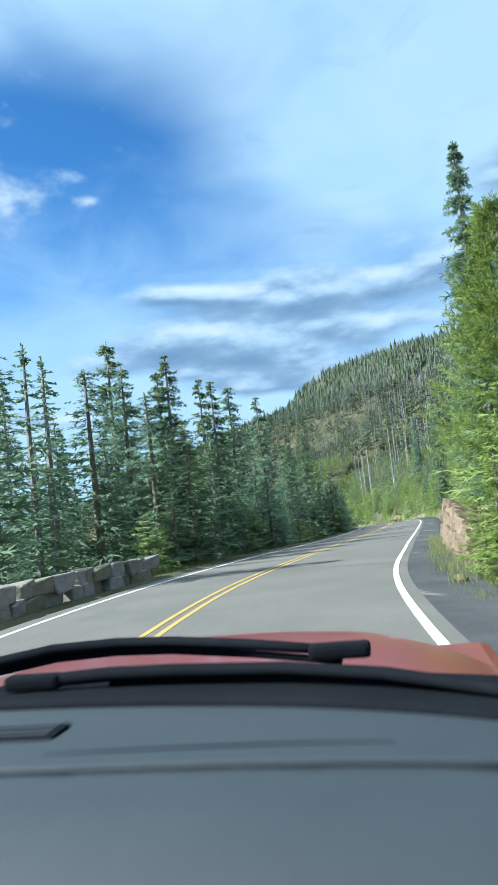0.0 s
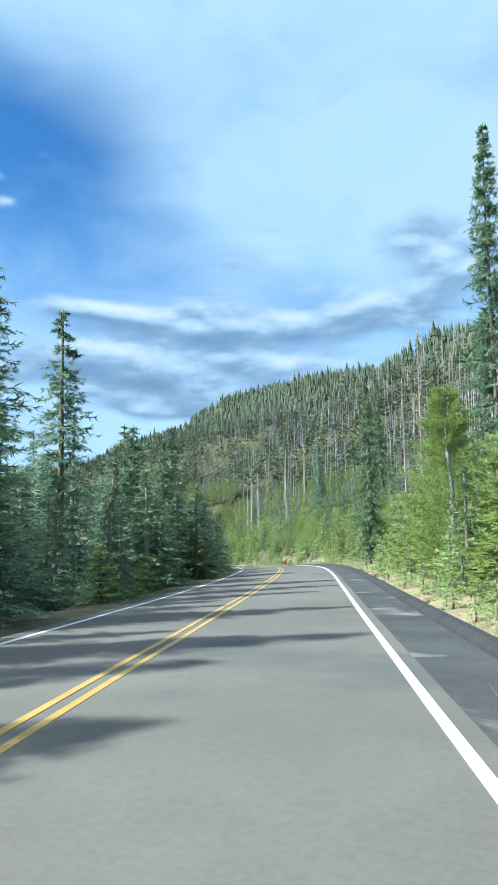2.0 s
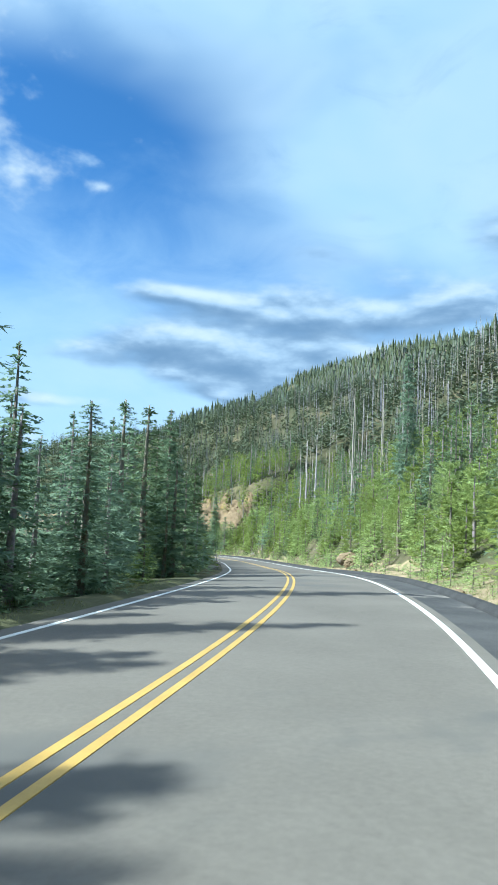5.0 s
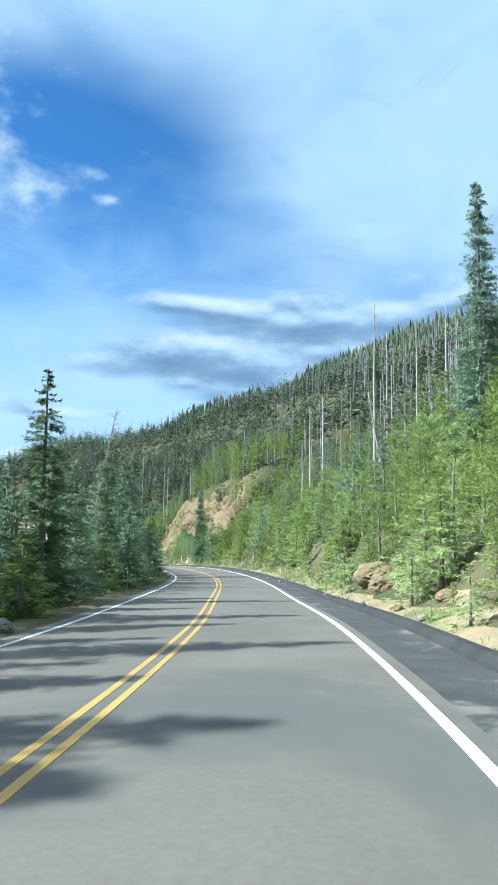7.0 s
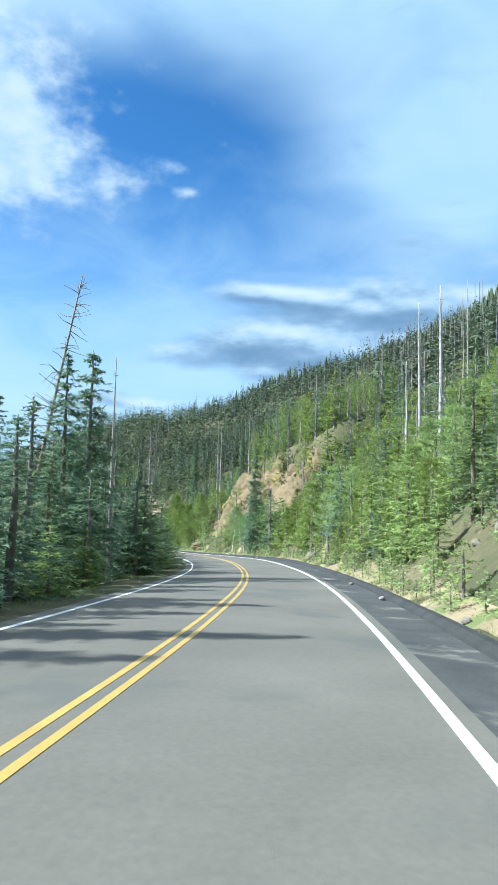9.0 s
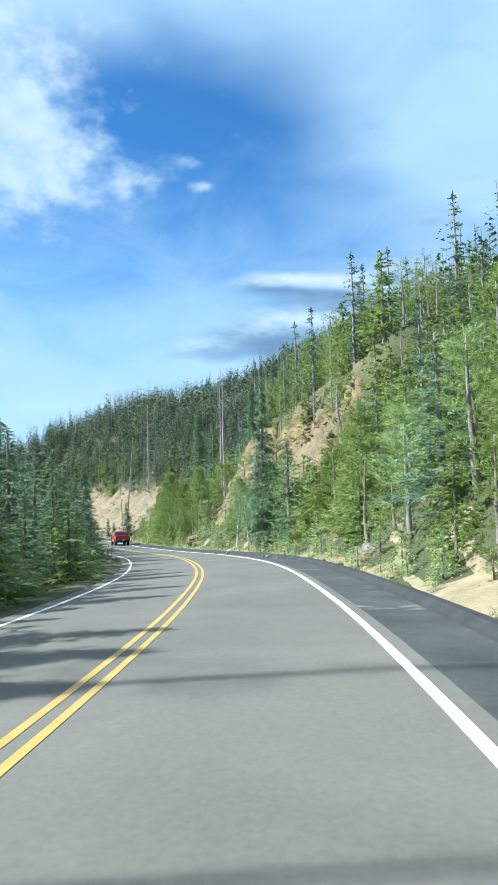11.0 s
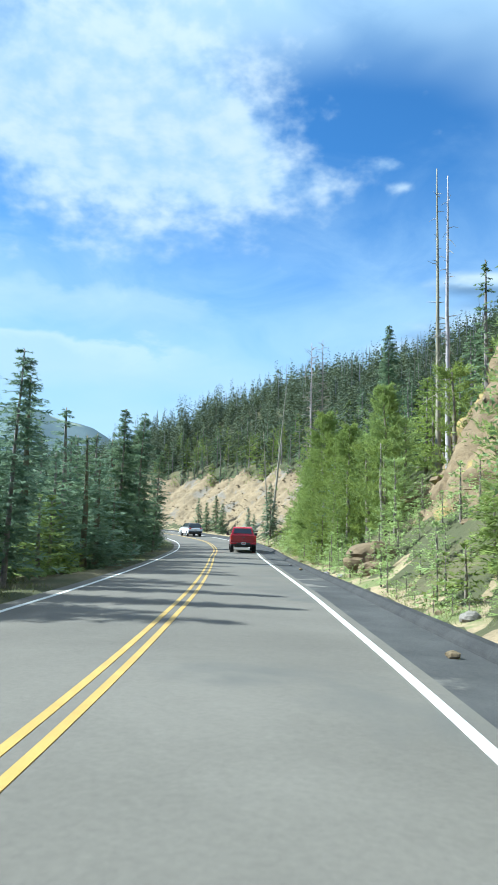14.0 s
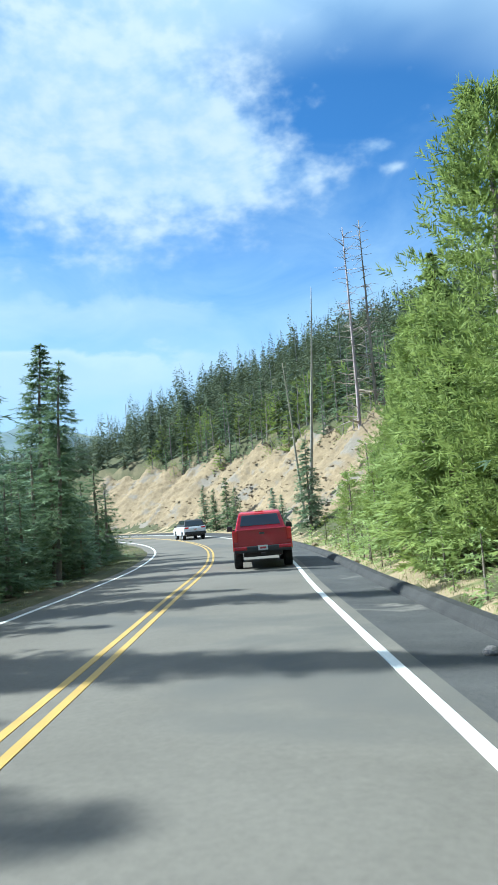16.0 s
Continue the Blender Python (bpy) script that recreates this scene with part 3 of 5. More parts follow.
def twigs_of(rng, pts, rad, h, low, count, length, up=0.1):
    """Bare side branches, each a thin bent bar."""
    out = []
    for k in range(count):
        z = h * (low + (0.97 - low) * rng.random())
        p = np.array([np.interp(z, pts[:, 2], pts[:, 0]), np.interp(z, pts[:, 2], pts[:, 1]), z])
        a = rng.random() * 6.283
        ln = length * (1.1 - 0.75 * z / h) * (0.35 + 0.8 * rng.random())
        d = np.array([math.cos(a), math.sin(a), up + rng.normal(0, 0.25)])
        e = d + (0, 0, rng.normal(-0.15, 0.3))
        r = max(0.018, 0.28 * float(np.interp(z, pts[:, 2], rad)))
        out.append(tube([p, p + d * ln * 0.5, p + d * ln * 0.5 + e * ln * 0.5], [r, r * 0.6, 0.006], 4))
    return group_of(*out)


SHAPES, RAW = {}, {}


def prototype(name, trunk, trunk_mat, crown, crown_mat, crown_name="crown"):
    """A tree out of sight below the ground's far corner, to be copied."""
    root = new(name)
    SHAPES[name + str(len(SHAPES))] = root
    RAW[root] = (trunk, crown, crown_mat)
    obj("trunk", *trunk, trunk_mat, root, smooth=True)
    if crown is not None:
        obj(crown_name, *crown, crown_mat, root)
    return root


def make_spruce(seed, h, r, start, tiers, per, twigs, name="spruce_tree", leaf=None, girth=0.016, **more):
    rng = np.random.default_rng(seed)
    pts, rad = bole(rng, h, girth * h + 0.02)
    return prototype(name, tube(pts, rad, 6), bark, spruce_crown(rng, pts, h, r, start, tiers, per, twigs, **more), leaf or spruce_leaf)


def make_pine(seed, h, r, start, boughs, tufts, blades, **more):
    rng = np.random.default_rng(seed)
    pts, rad = bole(rng, h, 0.017 * h + 0.02, 0.05)
    return prototype("pine_tree", tube(pts, rad, 6), bark, pine_crown(rng, pts, h, r, start, boughs, tufts, blades, **more), pine_leaf)


def make_snag(seed, h, r, low, count, length, wood=None, wobble=0.012):
    """A dead tree; each bare branch is a part of its own."""
    rng = np.random.default_rng(seed)
    pts, rad = bole(rng, h, r, wobble, 7, 11)
    root = prototype("dead_tree", tube(pts, rad, 7), wood or dead_wood, None, None)
    for k in range(count):
        obj("branch", *twigs_of(rng, pts, rad, h, low, 1, length), wood or dead_wood, root)
    return root


def make_aspen(seed, h):
    rng = np.random.default_rng(seed)
    pts, rad = bole(rng, h, 0.055, 0.12, 6, 9)
    n = 4200
    f = rng.random(n) ** 0.7
    z = h * (0.25 + 0.78 * f)
    a = rng.random(n) * 6.283
    q = (0.25 + 0.75 * rng.random(n)) * h * 0.27 * np.sin(np.pi * np.clip(0.12 + 0.85 * f, 0, 1))
    lump = rng.normal(0, 0.12, (n, 3))
    c = np.column_stack([np.interp(z, pts[:, 2], pts[:, 0]) + q * np.cos(a), np.interp(z, pts[:, 2], pts[:, 1]) + q * np.sin(a), z]) + lump
    way = unit(rng.normal(0, 1, (n, 3)) + (0, 0, -0.4)) * (0.075 + 0.05 * rng.random((n, 1)))
    return prototype("aspen_tree", group_of(tube(pts, rad, 6), twigs_of(rng, pts, rad, h, 0.3, 12, h * 0.22, 0.6)), pale_bark, kites(c, way, unit(np.cross(way, rng.normal(0, 1, (n, 3)))) * 0.042), aspen_leaf)


SPRUCE_H, PINE_H, SNAG_H = 10.0, 6.0, 12.0
spruces = [make_spruce(1, 10, 2.0, 0.5, 36, 7, 15, fat=1.15), make_spruce(2, 10, 1.8, 0.3, 38, 6, 15, fat=1.15, ragged=0.45), make_spruce(3, 10, 1.6, 0.8, 36, 7, 14, fat=1.15, power=0.65, ragged=0.5), make_spruce(4, 10, 2.4, 0.2, 34, 7, 15, fat=1.15, ragged=0.42)]
fine_spruce = make_spruce(61, 10, 1.7, 0.3, 44, 8, 20, fat=0.85, ragged=0.5)
fine_firs = [make_spruce(62, 9, 2.1, 0.15, 38, 8, 26, "fir_tree", pine_leaf, droop=0.1, fat=0.95, ragged=0.42), make_spruce(63, 9, 1.9, 0.15, 38, 8, 25, "fir_tree", pine_leaf, droop=0.18, fat=0.95, ragged=0.48)]
thin_spruces = [make_spruce(5, 10, 1.25, 0.7, 50, 8, 13, girth=0.009, power=0.7, ragged=0.38), make_spruce(6, 10, 1.0, 1.4, 40, 7, 12, girth=0.008, power=0.55, ragged=0.5)]
light_spruces = [make_spruce(41, 10, 2.0, 0.3, 28, 6, 8, fat=1.4), make_spruce(42, 10, 1.7, 0.2, 30, 6, 8, fat=1.4, ragged=0.45), make_spruce(43, 10, 2.3, 0.2, 28, 6, 9, fat=1.4, ragged=0.42)]
firs = [make_spruce(7, 6, 1.7, 0.1, 21, 6, 9, "fir_tree", pine_leaf, droop=0.15, fat=1.45), make_spruce(8, 6, 1.5, 0.12, 22, 6, 9, "fir_tree", pine_leaf, droop=0.1, ragged=0.42, fat=1.45), make_spruce(9, 6, 1.9, 0.1, 20, 6, 9, "fir_tree", pine_leaf, droop=0.2, ragged=0.42, fat=1.45)]
light_pines = [make_pine(11, 6, 1.6, 0.3, 52, 6, 10, fat=2.3, long=1.6), make_pine(12, 6, 1.4, 0.4, 50, 6, 10, fat=2.3, long=1.6), make_pine(13, 6, 1.9, 0.25, 54, 6, 10, fat=2.3, long=1.6)]
big_pines = [make_pine(14, 9, 2.9, 0.3, 190, 10, 15, fat=2.1, long=1.4), make_pine(19, 9, 2.6, 0.4, 180, 10, 15, fat=2.1, long=1.4)]
mid_spruces = [make_spruce(15, 10, 1.9, 0.4, 20, 5, 9, fat=2.0, plain=True), make_spruce(16, 10, 1.5, 0.6, 20, 5, 8, fat=2.0, ragged=0.45, plain=True)]
mid_pines = [make_pine(17, 6, 1.6, 0.4, 34, 4, 6, fat=2.6, long=2.0), make_spruce(18, 6, 1.6, 0.3, 17, 5, 10, leaf=pine_leaf, droop=0.15, fat=2.0, plain=True)]
snags = [make_snag(21, 12, 0.13, 0.25, 40, 0.9), make_snag(22, 12, 0.12, 0.35, 26, 0.7), make_snag(23, 12, 0.14, 0.15, 44, 1.1)]
twiggy = make_snag(25, 12, 0.12, 0.14, 120, 1.9, red_wood)
bare = make_snag(24, 12, 0.14, 0.7, 5, 0.5)
small_firs = [make_spruce(51, 3, 1.25, 0.05, 10, 6, 4, "fir_tree", pine_leaf, droop=0.1, ragged=0.4, fat=1.5), make_spruce(52, 3, 1.0, 0.05, 11, 5, 4, "fir_tree", pine_leaf, droop=0.1, ragged=0.4, fat=1.5)]
aspens = [make_aspen(31, 5), make_aspen(32, 5)]
PROTOS = [fine_spruce] + fine_firs + spruces + thin_spruces + light_spruces + firs + light_pines + big_pines + mid_spruces + mid_pines + snags + [bare, twiggy] + small_firs + aspens
plant = random.Random(5)


def put(proto, x, y, height, own, label, category="tree", group="", lean=0.0, lean_to=0.0, wide=1.0, sink=0.15):
    """Stands a copy of a tree of its own height on the ground, scaled to the height, leaning lean degrees towards the bearing lean_to."""
    k = height / own
    turn = Matrix.Rotation(radians(lean), 4, Vector((math.cos(radians(lean_to)), math.sin(radians(lean_to)), 0)).cross(Vector((0, 0, -1)))) if lean else Matrix.Identity(4)
    m = Matrix.Translation((x, y, at(x, y) - sink)) @ turn @ Matrix.Rotation(plant.random() * 6.283, 4, "Z") @ Matrix.Diagonal((k * wide, k * wide, k, 1))
    t = copy_thing(proto, m)
    tagged(t, label, category, group)
    return t


def stand(name, plan, label, category):
    """Many trees past counting, as one mesh of crowns for each colour and one of trunks."""
    piles = {}
    for proto, x, y, height, own in plan:
        trunk, crown, leaf = RAW[proto]
        k, a = height / own, plant.random() * 6.283
        turn = np.array([[math.cos(a) * k, -math.sin(a) * k, 0], [math.sin(a) * k, math.cos(a) * k, 0], [0, 0, k]])
        base = np.array([x, y, at(x, y) - 0.15])
        piles.setdefault(leaf, []).append((np.asarray(crown[0]) @ turn.T + base, np.asarray(crown[1])))
        piles.setdefault(bark, []).append((np.asarray(trunk[0]) @ turn.T + base, trunk[1]))
    for mat, list_of in piles.items():
        verts, faces = group_of(*list_of)
        tagged(obj(name + ("_trunks" if mat == bark else ""), verts, faces, mat), label, category, kind="stuff")


def forest():
    """The wood on the far slopes: trees of many blades and bare trunks, past counting."""
    rng = np.random.default_rng(77)
    n = 50000
    x, y = rng.uniform(-130, 290, n), rng.uniform(60, 640, n)
    s2, u2, _, _ = near_road(x, y)
    z = ground(x, y)
    top = crest_height(x, y)
    keep = (u2 > np.where(s2 > 254, 16, 24)) & (u2 < 400) & (rng.random(n) < np.clip(1.0 - u2 / 700, 0.3, 1))
    keep &= ~((z > top + 12) & (rng.random(n) < 0.7))
    keep &= ~((s2 > 258) & (u2 < 16))
    x, y, u2, z = x[keep], y[keep], u2[keep], z[keep]
    thin = waves(x, y, 17.0) + waves(x + 5, y, 7.0) * 0.5
    dead = rng.random(len(x)) < np.clip(0.34 + 0.22 * thin, 0.08, 0.65) * np.clip((x + 70) / 80, 0.25, 1)
    V, F, k = [], [], 0
    for m, blades, size in ((~dead & (u2 < 55) & (y > 235), 150, 0.40), (~dead & (u2 < 105) & ((u2 >= 55) | (y <= 235)), 36, 1.0)):
        g = np.column_stack([x, y, z])[m]
        h = rng.uniform(4.5, 8.6, len(g)) * np.where(rng.random(len(g)) < 0.2, 1.25, 0.95) * np.interp(g[:, 0], [-60, -20, 25, 45], [0.95, 0.9, 0.9, 1.0]) * np.interp(u2[m], [60, 130], [1.0, 1.15])
        for j in range(blades):
            f = (j + rng.random(len(g))) / blades
            a = rng.random(len(g)) * 6.283
            r = h * 0.19 * (1 - f) ** 0.75 * (0.6 + 0.7 * rng.random(len(g))) + 0.1
            out = np.stack([np.cos(a), np.sin(a), np.full(len(g), -0.35)], 1)
            p = g + np.stack([0 * f, 0 * f, h * (0.06 + 0.94 * f)], 1) + out * (r * 0.15)[:, None]
            v, q = kites(p, out * (r * 1.0)[:, None], unit(np.cross(out, rng.normal(0, 0.4, (len(g), 3)) + (0, 0, 1))) * (size * (0.11 + 0.29 * r))[:, None])
            V.append(v)
            F.append(q + k)
            k += len(v)
    # farthest trees: skirts of boughs one above the other, five ragged sides each
    m = ~dead & (u2 >= 105)
    g = np.column_stack([x, y, z])[m]
    c = len(g)
    h = rng.uniform(3.8, 7.4, c) * np.where(rng.random(c) < 0.12, 1.35, 1.0)
    turn, slim = rng.random(c) * 6.283, rng.uniform(0.75, 1.2, c)
    for low, high, wide in ((0.03, 0.46, 0.19), (0.28, 0.72, 0.14), (0.55, 1.0, 0.085)):
        rim = []
        for j in range(6):
            a = turn + j * 1.0472 + rng.normal(0, 0.2, c)
            r = h * wide * slim * (0.65 + 0.6 * rng.random(c))
            rim.append(g + np.stack([r * np.cos(a), r * np.sin(a), h * (low + rng.uniform(-0.04, 0.06, c))], 1))
        tip = g + np.stack([0 * h, 0 * h, h * high], 1)
        V.extend(rim + [tip])
        i = np.arange(c)
        F.append(np.vstack([np.stack([k + j * c + i, k + (j + 1) % 6 * c + i, k + 6 * c + i], 1) for j in range(6)]))
        k += 7 * c
    tagged(obj("hillside_forest", np.vstack(V), np.vstack(F), far_leaf), "dense dark green conifer forest covering the hillside", "forest", kind="stuff")
    g = np.column_stack([x, y, z])[dead]
    h = rng.uniform(6, 12, len(g)) * np.interp(g[:, 0], [-20, 25, 45], [0.75, 0.8, 1.0]) * np.interp(u2[dead], [60, 130], [1.0, 0.8])
    lean = rng.normal(0, 0.035, (len(g), 2))
    V = []
    r = 0.07 + 0.006 * h
    for j in range(3):
        t = j * 2.094
        V.append(g + np.stack([r * math.cos(t), r * math.sin(t), np.full(len(g), -0.5)], 1))
    for j in range(3):
        t = j * 2.094
        V.append(g + np.stack([lean[:, 0] * h + 0.25 * r * math.cos(t), lean[:, 1] * h + 0.25 * r * math.sin(t), h], 1))
    v = np.vstack(V)
    c = len(g)
    i = np.arange(c)
    F = np.vstack([np.stack([i + j * c, i + (j + 1) % 3 * c, i + (3 + (j + 1) % 3) * c, i + (3 + j) * c], 1) for j in range(3)])
    tagged(obj("dead_trunks", v, F, far_wood), "grey bare trunks of dead trees standing in the forest", "dead trees", kind="stuff")


forest()


# ---- trees that stand out: place, height of the top ----
def tall(proto, own, x, y, top, label, group="", wide=1.0, lean=0.0, lean_to=0.0):
    taken.append((x, y))
    put(proto, x, y, top - at(x, y) + 0.15, own, label, "tree", group, lean, lean_to, wide)


taken = []
LEFT, RIGHT, DEAD = "spruces on the valley side", "conifers on the bank", "dead trees on the slope"
for k, (x, y, top) in enumerate([(-7.3, 34.3, 10.1), (-4.4, 34.7, 9.2), (0.0, 54.6, 9.4), (-1.9, 50.0, 9.8), (-3.7, 46.6, 9.9), (2.6, 66.0, 6.2), (2.0, 66.8, 6.3), (4.4, 74.5, 6.4), (5.2, 82.2, 8.4),
                                 (9.3, 102.9, 4.1), (8.8, 109.2, 3.8), (8.2, 106.8, 2.9), (10.0, 116.9, 2.7), (9.4, 130.7, 0.8), (7.2, 148.0, 1.7), (7.5, 149.8, 2.2), (-8.6, 29.0, 5.6), (-11.5, 31.0, 8.0), (-6.2, 32.4, 8.3), (-2.6, 40.5, 8.6), (-5.5, 39.0, 9.3)]):
    tall(spruces[(2, 0, 1, 2, 1)[k % 5]], SPRUCE_H, x, y, top, "tall dark green spruce standing beside the road", LEFT, wide=0.85)
for x, y, top, wide in [(20.4, 57.4, 20.8, 0.55), (27.1, 122.5, 12.6, 0.7), (30.4, 105.5, 17.2, 0.6), (31.2, 169.5, 17.7, 0.5), (5.6, 16.8, 9.7, 0.91), (17.1, 68.0, 9.3, 0.6), (9.9, 196.5, 1.8, 0.91), (-7.5, 252.8, 7.2, 0.8), (5.3, 222.8, 6.0, 0.8)]:
    tall(thin_spruces[0] if wide < 0.9 else fine_spruce, SPRUCE_H, x, y, top, "tall narrow dark spruce on the bank", RIGHT, wide=0.6 if wide > 0.9 else wide)
for k, (x, y, top) in enumerate([(-16.0, 224.9, -3.5), (-18.7, 230.7, -2.9), (-27.0, 242.6, -2.6), (-21.7, 237.8, -4.9), (-6.6, 204.9, -3.7), (-7.6, 207.8, -4.3)]):
    tall(thin_spruces[k % 2], SPRUCE_H, x, y, top, "slender half-bare spruce beside the road", LEFT, wide=1.15, lean=2.5, lean_to=26)
for k, (x, y, top) in enumerate([(0.6, 229.2, 9.2), (-21.8, 272.8, 11.0), (-20.4, 273.2, 11.4), (30.0, 145.8, 12.6), (25.7, 140.1, 12.6), (28.1, 90.7, 14.5), (26.0, 191.0, 11.5), (25.3, 193.6, 10.0), (26.6, 189.0, 12.5), (33.2, 99.2, 22.0),
                                 (30.0, 208.3, 19.0), (34.5, 215.4, 21.1), (33.2, 202.4, 17.8), (30.9, 168.6, 15.5), (27.5, 171.0, 12.0), (6.3, 221.8, 8.0), (1.8, 224.3, 6.4), (36.0, 140.0, 14.0), (33.5, 150.0, 16.0), (31.0, 160.0, 12.5), (8.2, 151.0, 2.2), (28.5, 150.0, 13.0), (31.5, 152.0, 14.5), (33.5, 147.0, 13.5), (29.5, 158.0, 10.5), (24.6, 187.0, 10.8), (27.4, 192.4, 11.6), (36.5, 152.0, 15.0), (22.8, 167.0, 5.3), (23.7, 167.1, 9.3), (25.0, 167.2, 10.4), (26.5, 167.4, 7.6)]):
    tall(twiggy if k in (1, 2, 5, 9, 10) else (snags + [bare])[k % 4], SNAG_H, x, y, top, "tall dead tree with rusty bare twigs" if k in (1, 2, 5, 9, 10) else "tall grey dead tree with bare stubs", DEAD, wide=1.35 if k > 27 else 0.8)
# two bleached trunks that lean over the bend, and a leaning dead tree on the valley side
tall(bare, SNAG_H, -23.6, 265.2, 4.6, "pale bleached dead trunk leaning beside the bend", DEAD, wide=0.75, lean=5, lean_to=26)
tall(snags[1], SNAG_H, -24.4, 266.2, -0.5, "pale bleached dead trunk leaning beside the bend", DEAD, wide=0.9, lean=3.5, lean_to=206)
tall(twiggy, SNAG_H, 2.2, 154.0, 7.4, "dead tree leaning out with rusty bare twigs", DEAD, wide=0.8, lean=10, lean_to=5)
tall(snags[0], SNAG_H, 25.9, 136.5, 5.6, "forked bleached dead tree on the bank", DEAD, wide=1.5, lean=12, lean_to=200)


def rows_of_trees():
    def free(x, y, gap):
        if any((x - a) ** 2 + (y - b) ** 2 < gap * gap for a, b in taken):
            return False
        taken.append((x, y))
        return True
    back_left, back_right, low_growth = [], [], []
    # valley side
    s = 16.0
    while s < 325:
        for band in range(5):
            u = (-4.9, -6.6, -8.8, -11.2, -14.0, -17.0)[band] - plant.random() * 1.2
            x, y, _ = on_road(s + plant.uniform(-1.2, 1.2), u)
            low = float(np.interp(s, [0, 60, 110, 160, 190, 240, 262, 275, 330], [1.0, 0.95, 0.95, 0.9, 0.85, 1.0, 0.85, 0.4, 0.4]))
            if band == 0:
                if s < 22 or plant.random() < 0.08 or (206 < s < 222 and plant.random() < 0.15) or s > 268 or not free(x, y, 1.1):
                    continue
                put(plant.choice(light_spruces + firs[:1]), x, y, plant.uniform(2.8, 6.4) * low, SPRUCE_H, "small dark spruce at the edge of the road", "tree", LEFT, wide=1.5)
            elif band == 1:
                if not free(x, y, 1.4):
                    continue
                put(plant.choice(light_spruces), x, y, plant.uniform(4.5, 9.0) * low, SPRUCE_H, "dark green spruce in the wood beside the road", "tree", LEFT, wide=1.3)
            elif free(x, y, 1.6):
                back_left.append((plant.choice(mid_spruces), x, y, plant.uniform(6.0, 10.5) * low, SPRUCE_H))
        s += 1.9
    # bank side
    s = 6.0
    while s < 325:
        cut = 261 < s < 345
        rock = 193 < s < 229
        for band in range(11):
            u = (5.7, 6.5, 7.5, 8.6, 9.8, 11.2, 12.8, 14.8, 17.0, 19.4, 22.0)[band] + plant.random() * 0.9
            if (13 < s < 35 and band < 2) or (cut and band < 7) or (rock and 3 <= band <= 5 and plant.random() < 0.8):
                continue
            if 216 < s < 223.5 and band <= 2:
                continue
            x, y, _ = on_road(s + plant.uniform(-0.9, 0.9), u)
            up = (0.7 if 198 < s < 224 and band in (1, 2) else 1.0) * float(np.interp(s, [0, 90, 150, 200, 225, 240, 260], [1.0, 0.9, 1.0, 1.1, 1.15, 1.0, 0.95]))
            if band == 0:
                if plant.random() < 0.15 or (96 < s < 128 and plant.random() < 0.5) or not free(x, y, 0.8):
                    continue
                put(plant.choice(small_firs), x, y, plant.uniform(0.7, 1.8), 3.0, "small bushy yellow-green conifer at the foot of the bank", "tree", RIGHT, wide=1.25)
            elif band <= 4:
                if (212 < s < 227 and band in (1, 2) and plant.random() < 0.7) or (100 < s < 126 and band == 1 and plant.random() < 0.5) or plant.random() < 0.12 or not free(x, y, 1.0):
                    continue
                if plant.random() < 0.15:
                    put(plant.choice(light_spruces), x, y, plant.uniform(3.5, 6.0) * up, SPRUCE_H, "blue-green spruce on the bank", "tree", RIGHT, wide=1.25)
                else:
                    put(plant.choice(firs + light_pines), x, y, plant.uniform(2.0 + 0.25 * band, 4.2 + 0.2 * band) * up, PINE_H, "bushy yellow-green young conifer on the bank", "tree", RIGHT, wide=1.2)
            elif free(x, y, 1.3):
                if plant.random() < (0.25 if 180 < s < 235 else 0.5):
                    back_right.append((plant.choice(mid_spruces), x, y, plant.uniform(4.0, 7.5) * up, SPRUCE_H))
                else:
                    back_right.append((plant.choice(mid_pines), x, y, plant.uniform(3.5, 6.0) * up, PINE_H))
        if s > 36 and not cut:
            for k in range(2):
                x, y, _ = on_road(s + k * 0.8, 5.25 + plant.random() * 0.5)
                if plant.random() < float(np.interp(s, [40, 96, 100, 126, 132, 190, 240], [0.6, 0.5, 0.2, 0.2, 0.75, 0.9, 0.7])) and free(x, y, 0.6):
                    low_growth.append((plant.choice(small_firs), x, y, plant.uniform(0.45, 1.35), 3.0))
        s += 1.7
    # pines along the brow of the cliff
    for k in range(90):
        x, y, _ = on_road(plant.uniform(186, 236), plant.uniform(13.2, 24))
        if free(x, y, 1.1):
            back_right.append((plant.choice(mid_pines + mid_spruces[1:]), x, y, plant.uniform(3.0, 5.5), PINE_H))
    # low growth between the trees of the bank
    for k in range(520):
        x, y, _ = on_road(plant.choice((plant.uniform(40, 258), plant.uniform(185, 232))), 5.5 + plant.random() * 4.2)
        if free(x, y, 0.7):
            low_growth.append((plant.choice(small_firs), x, y, plant.uniform(0.8, 2.2), 3.0))
    stand("valley_wood", back_left, "dark green spruce wood falling away into the valley", "forest")
    stand("seedlings", low_growth, "low young conifers growing between the trees of the bank", "young trees")
    stand("bank_wood", back_right, "green conifer wood climbing the bank", "forest")


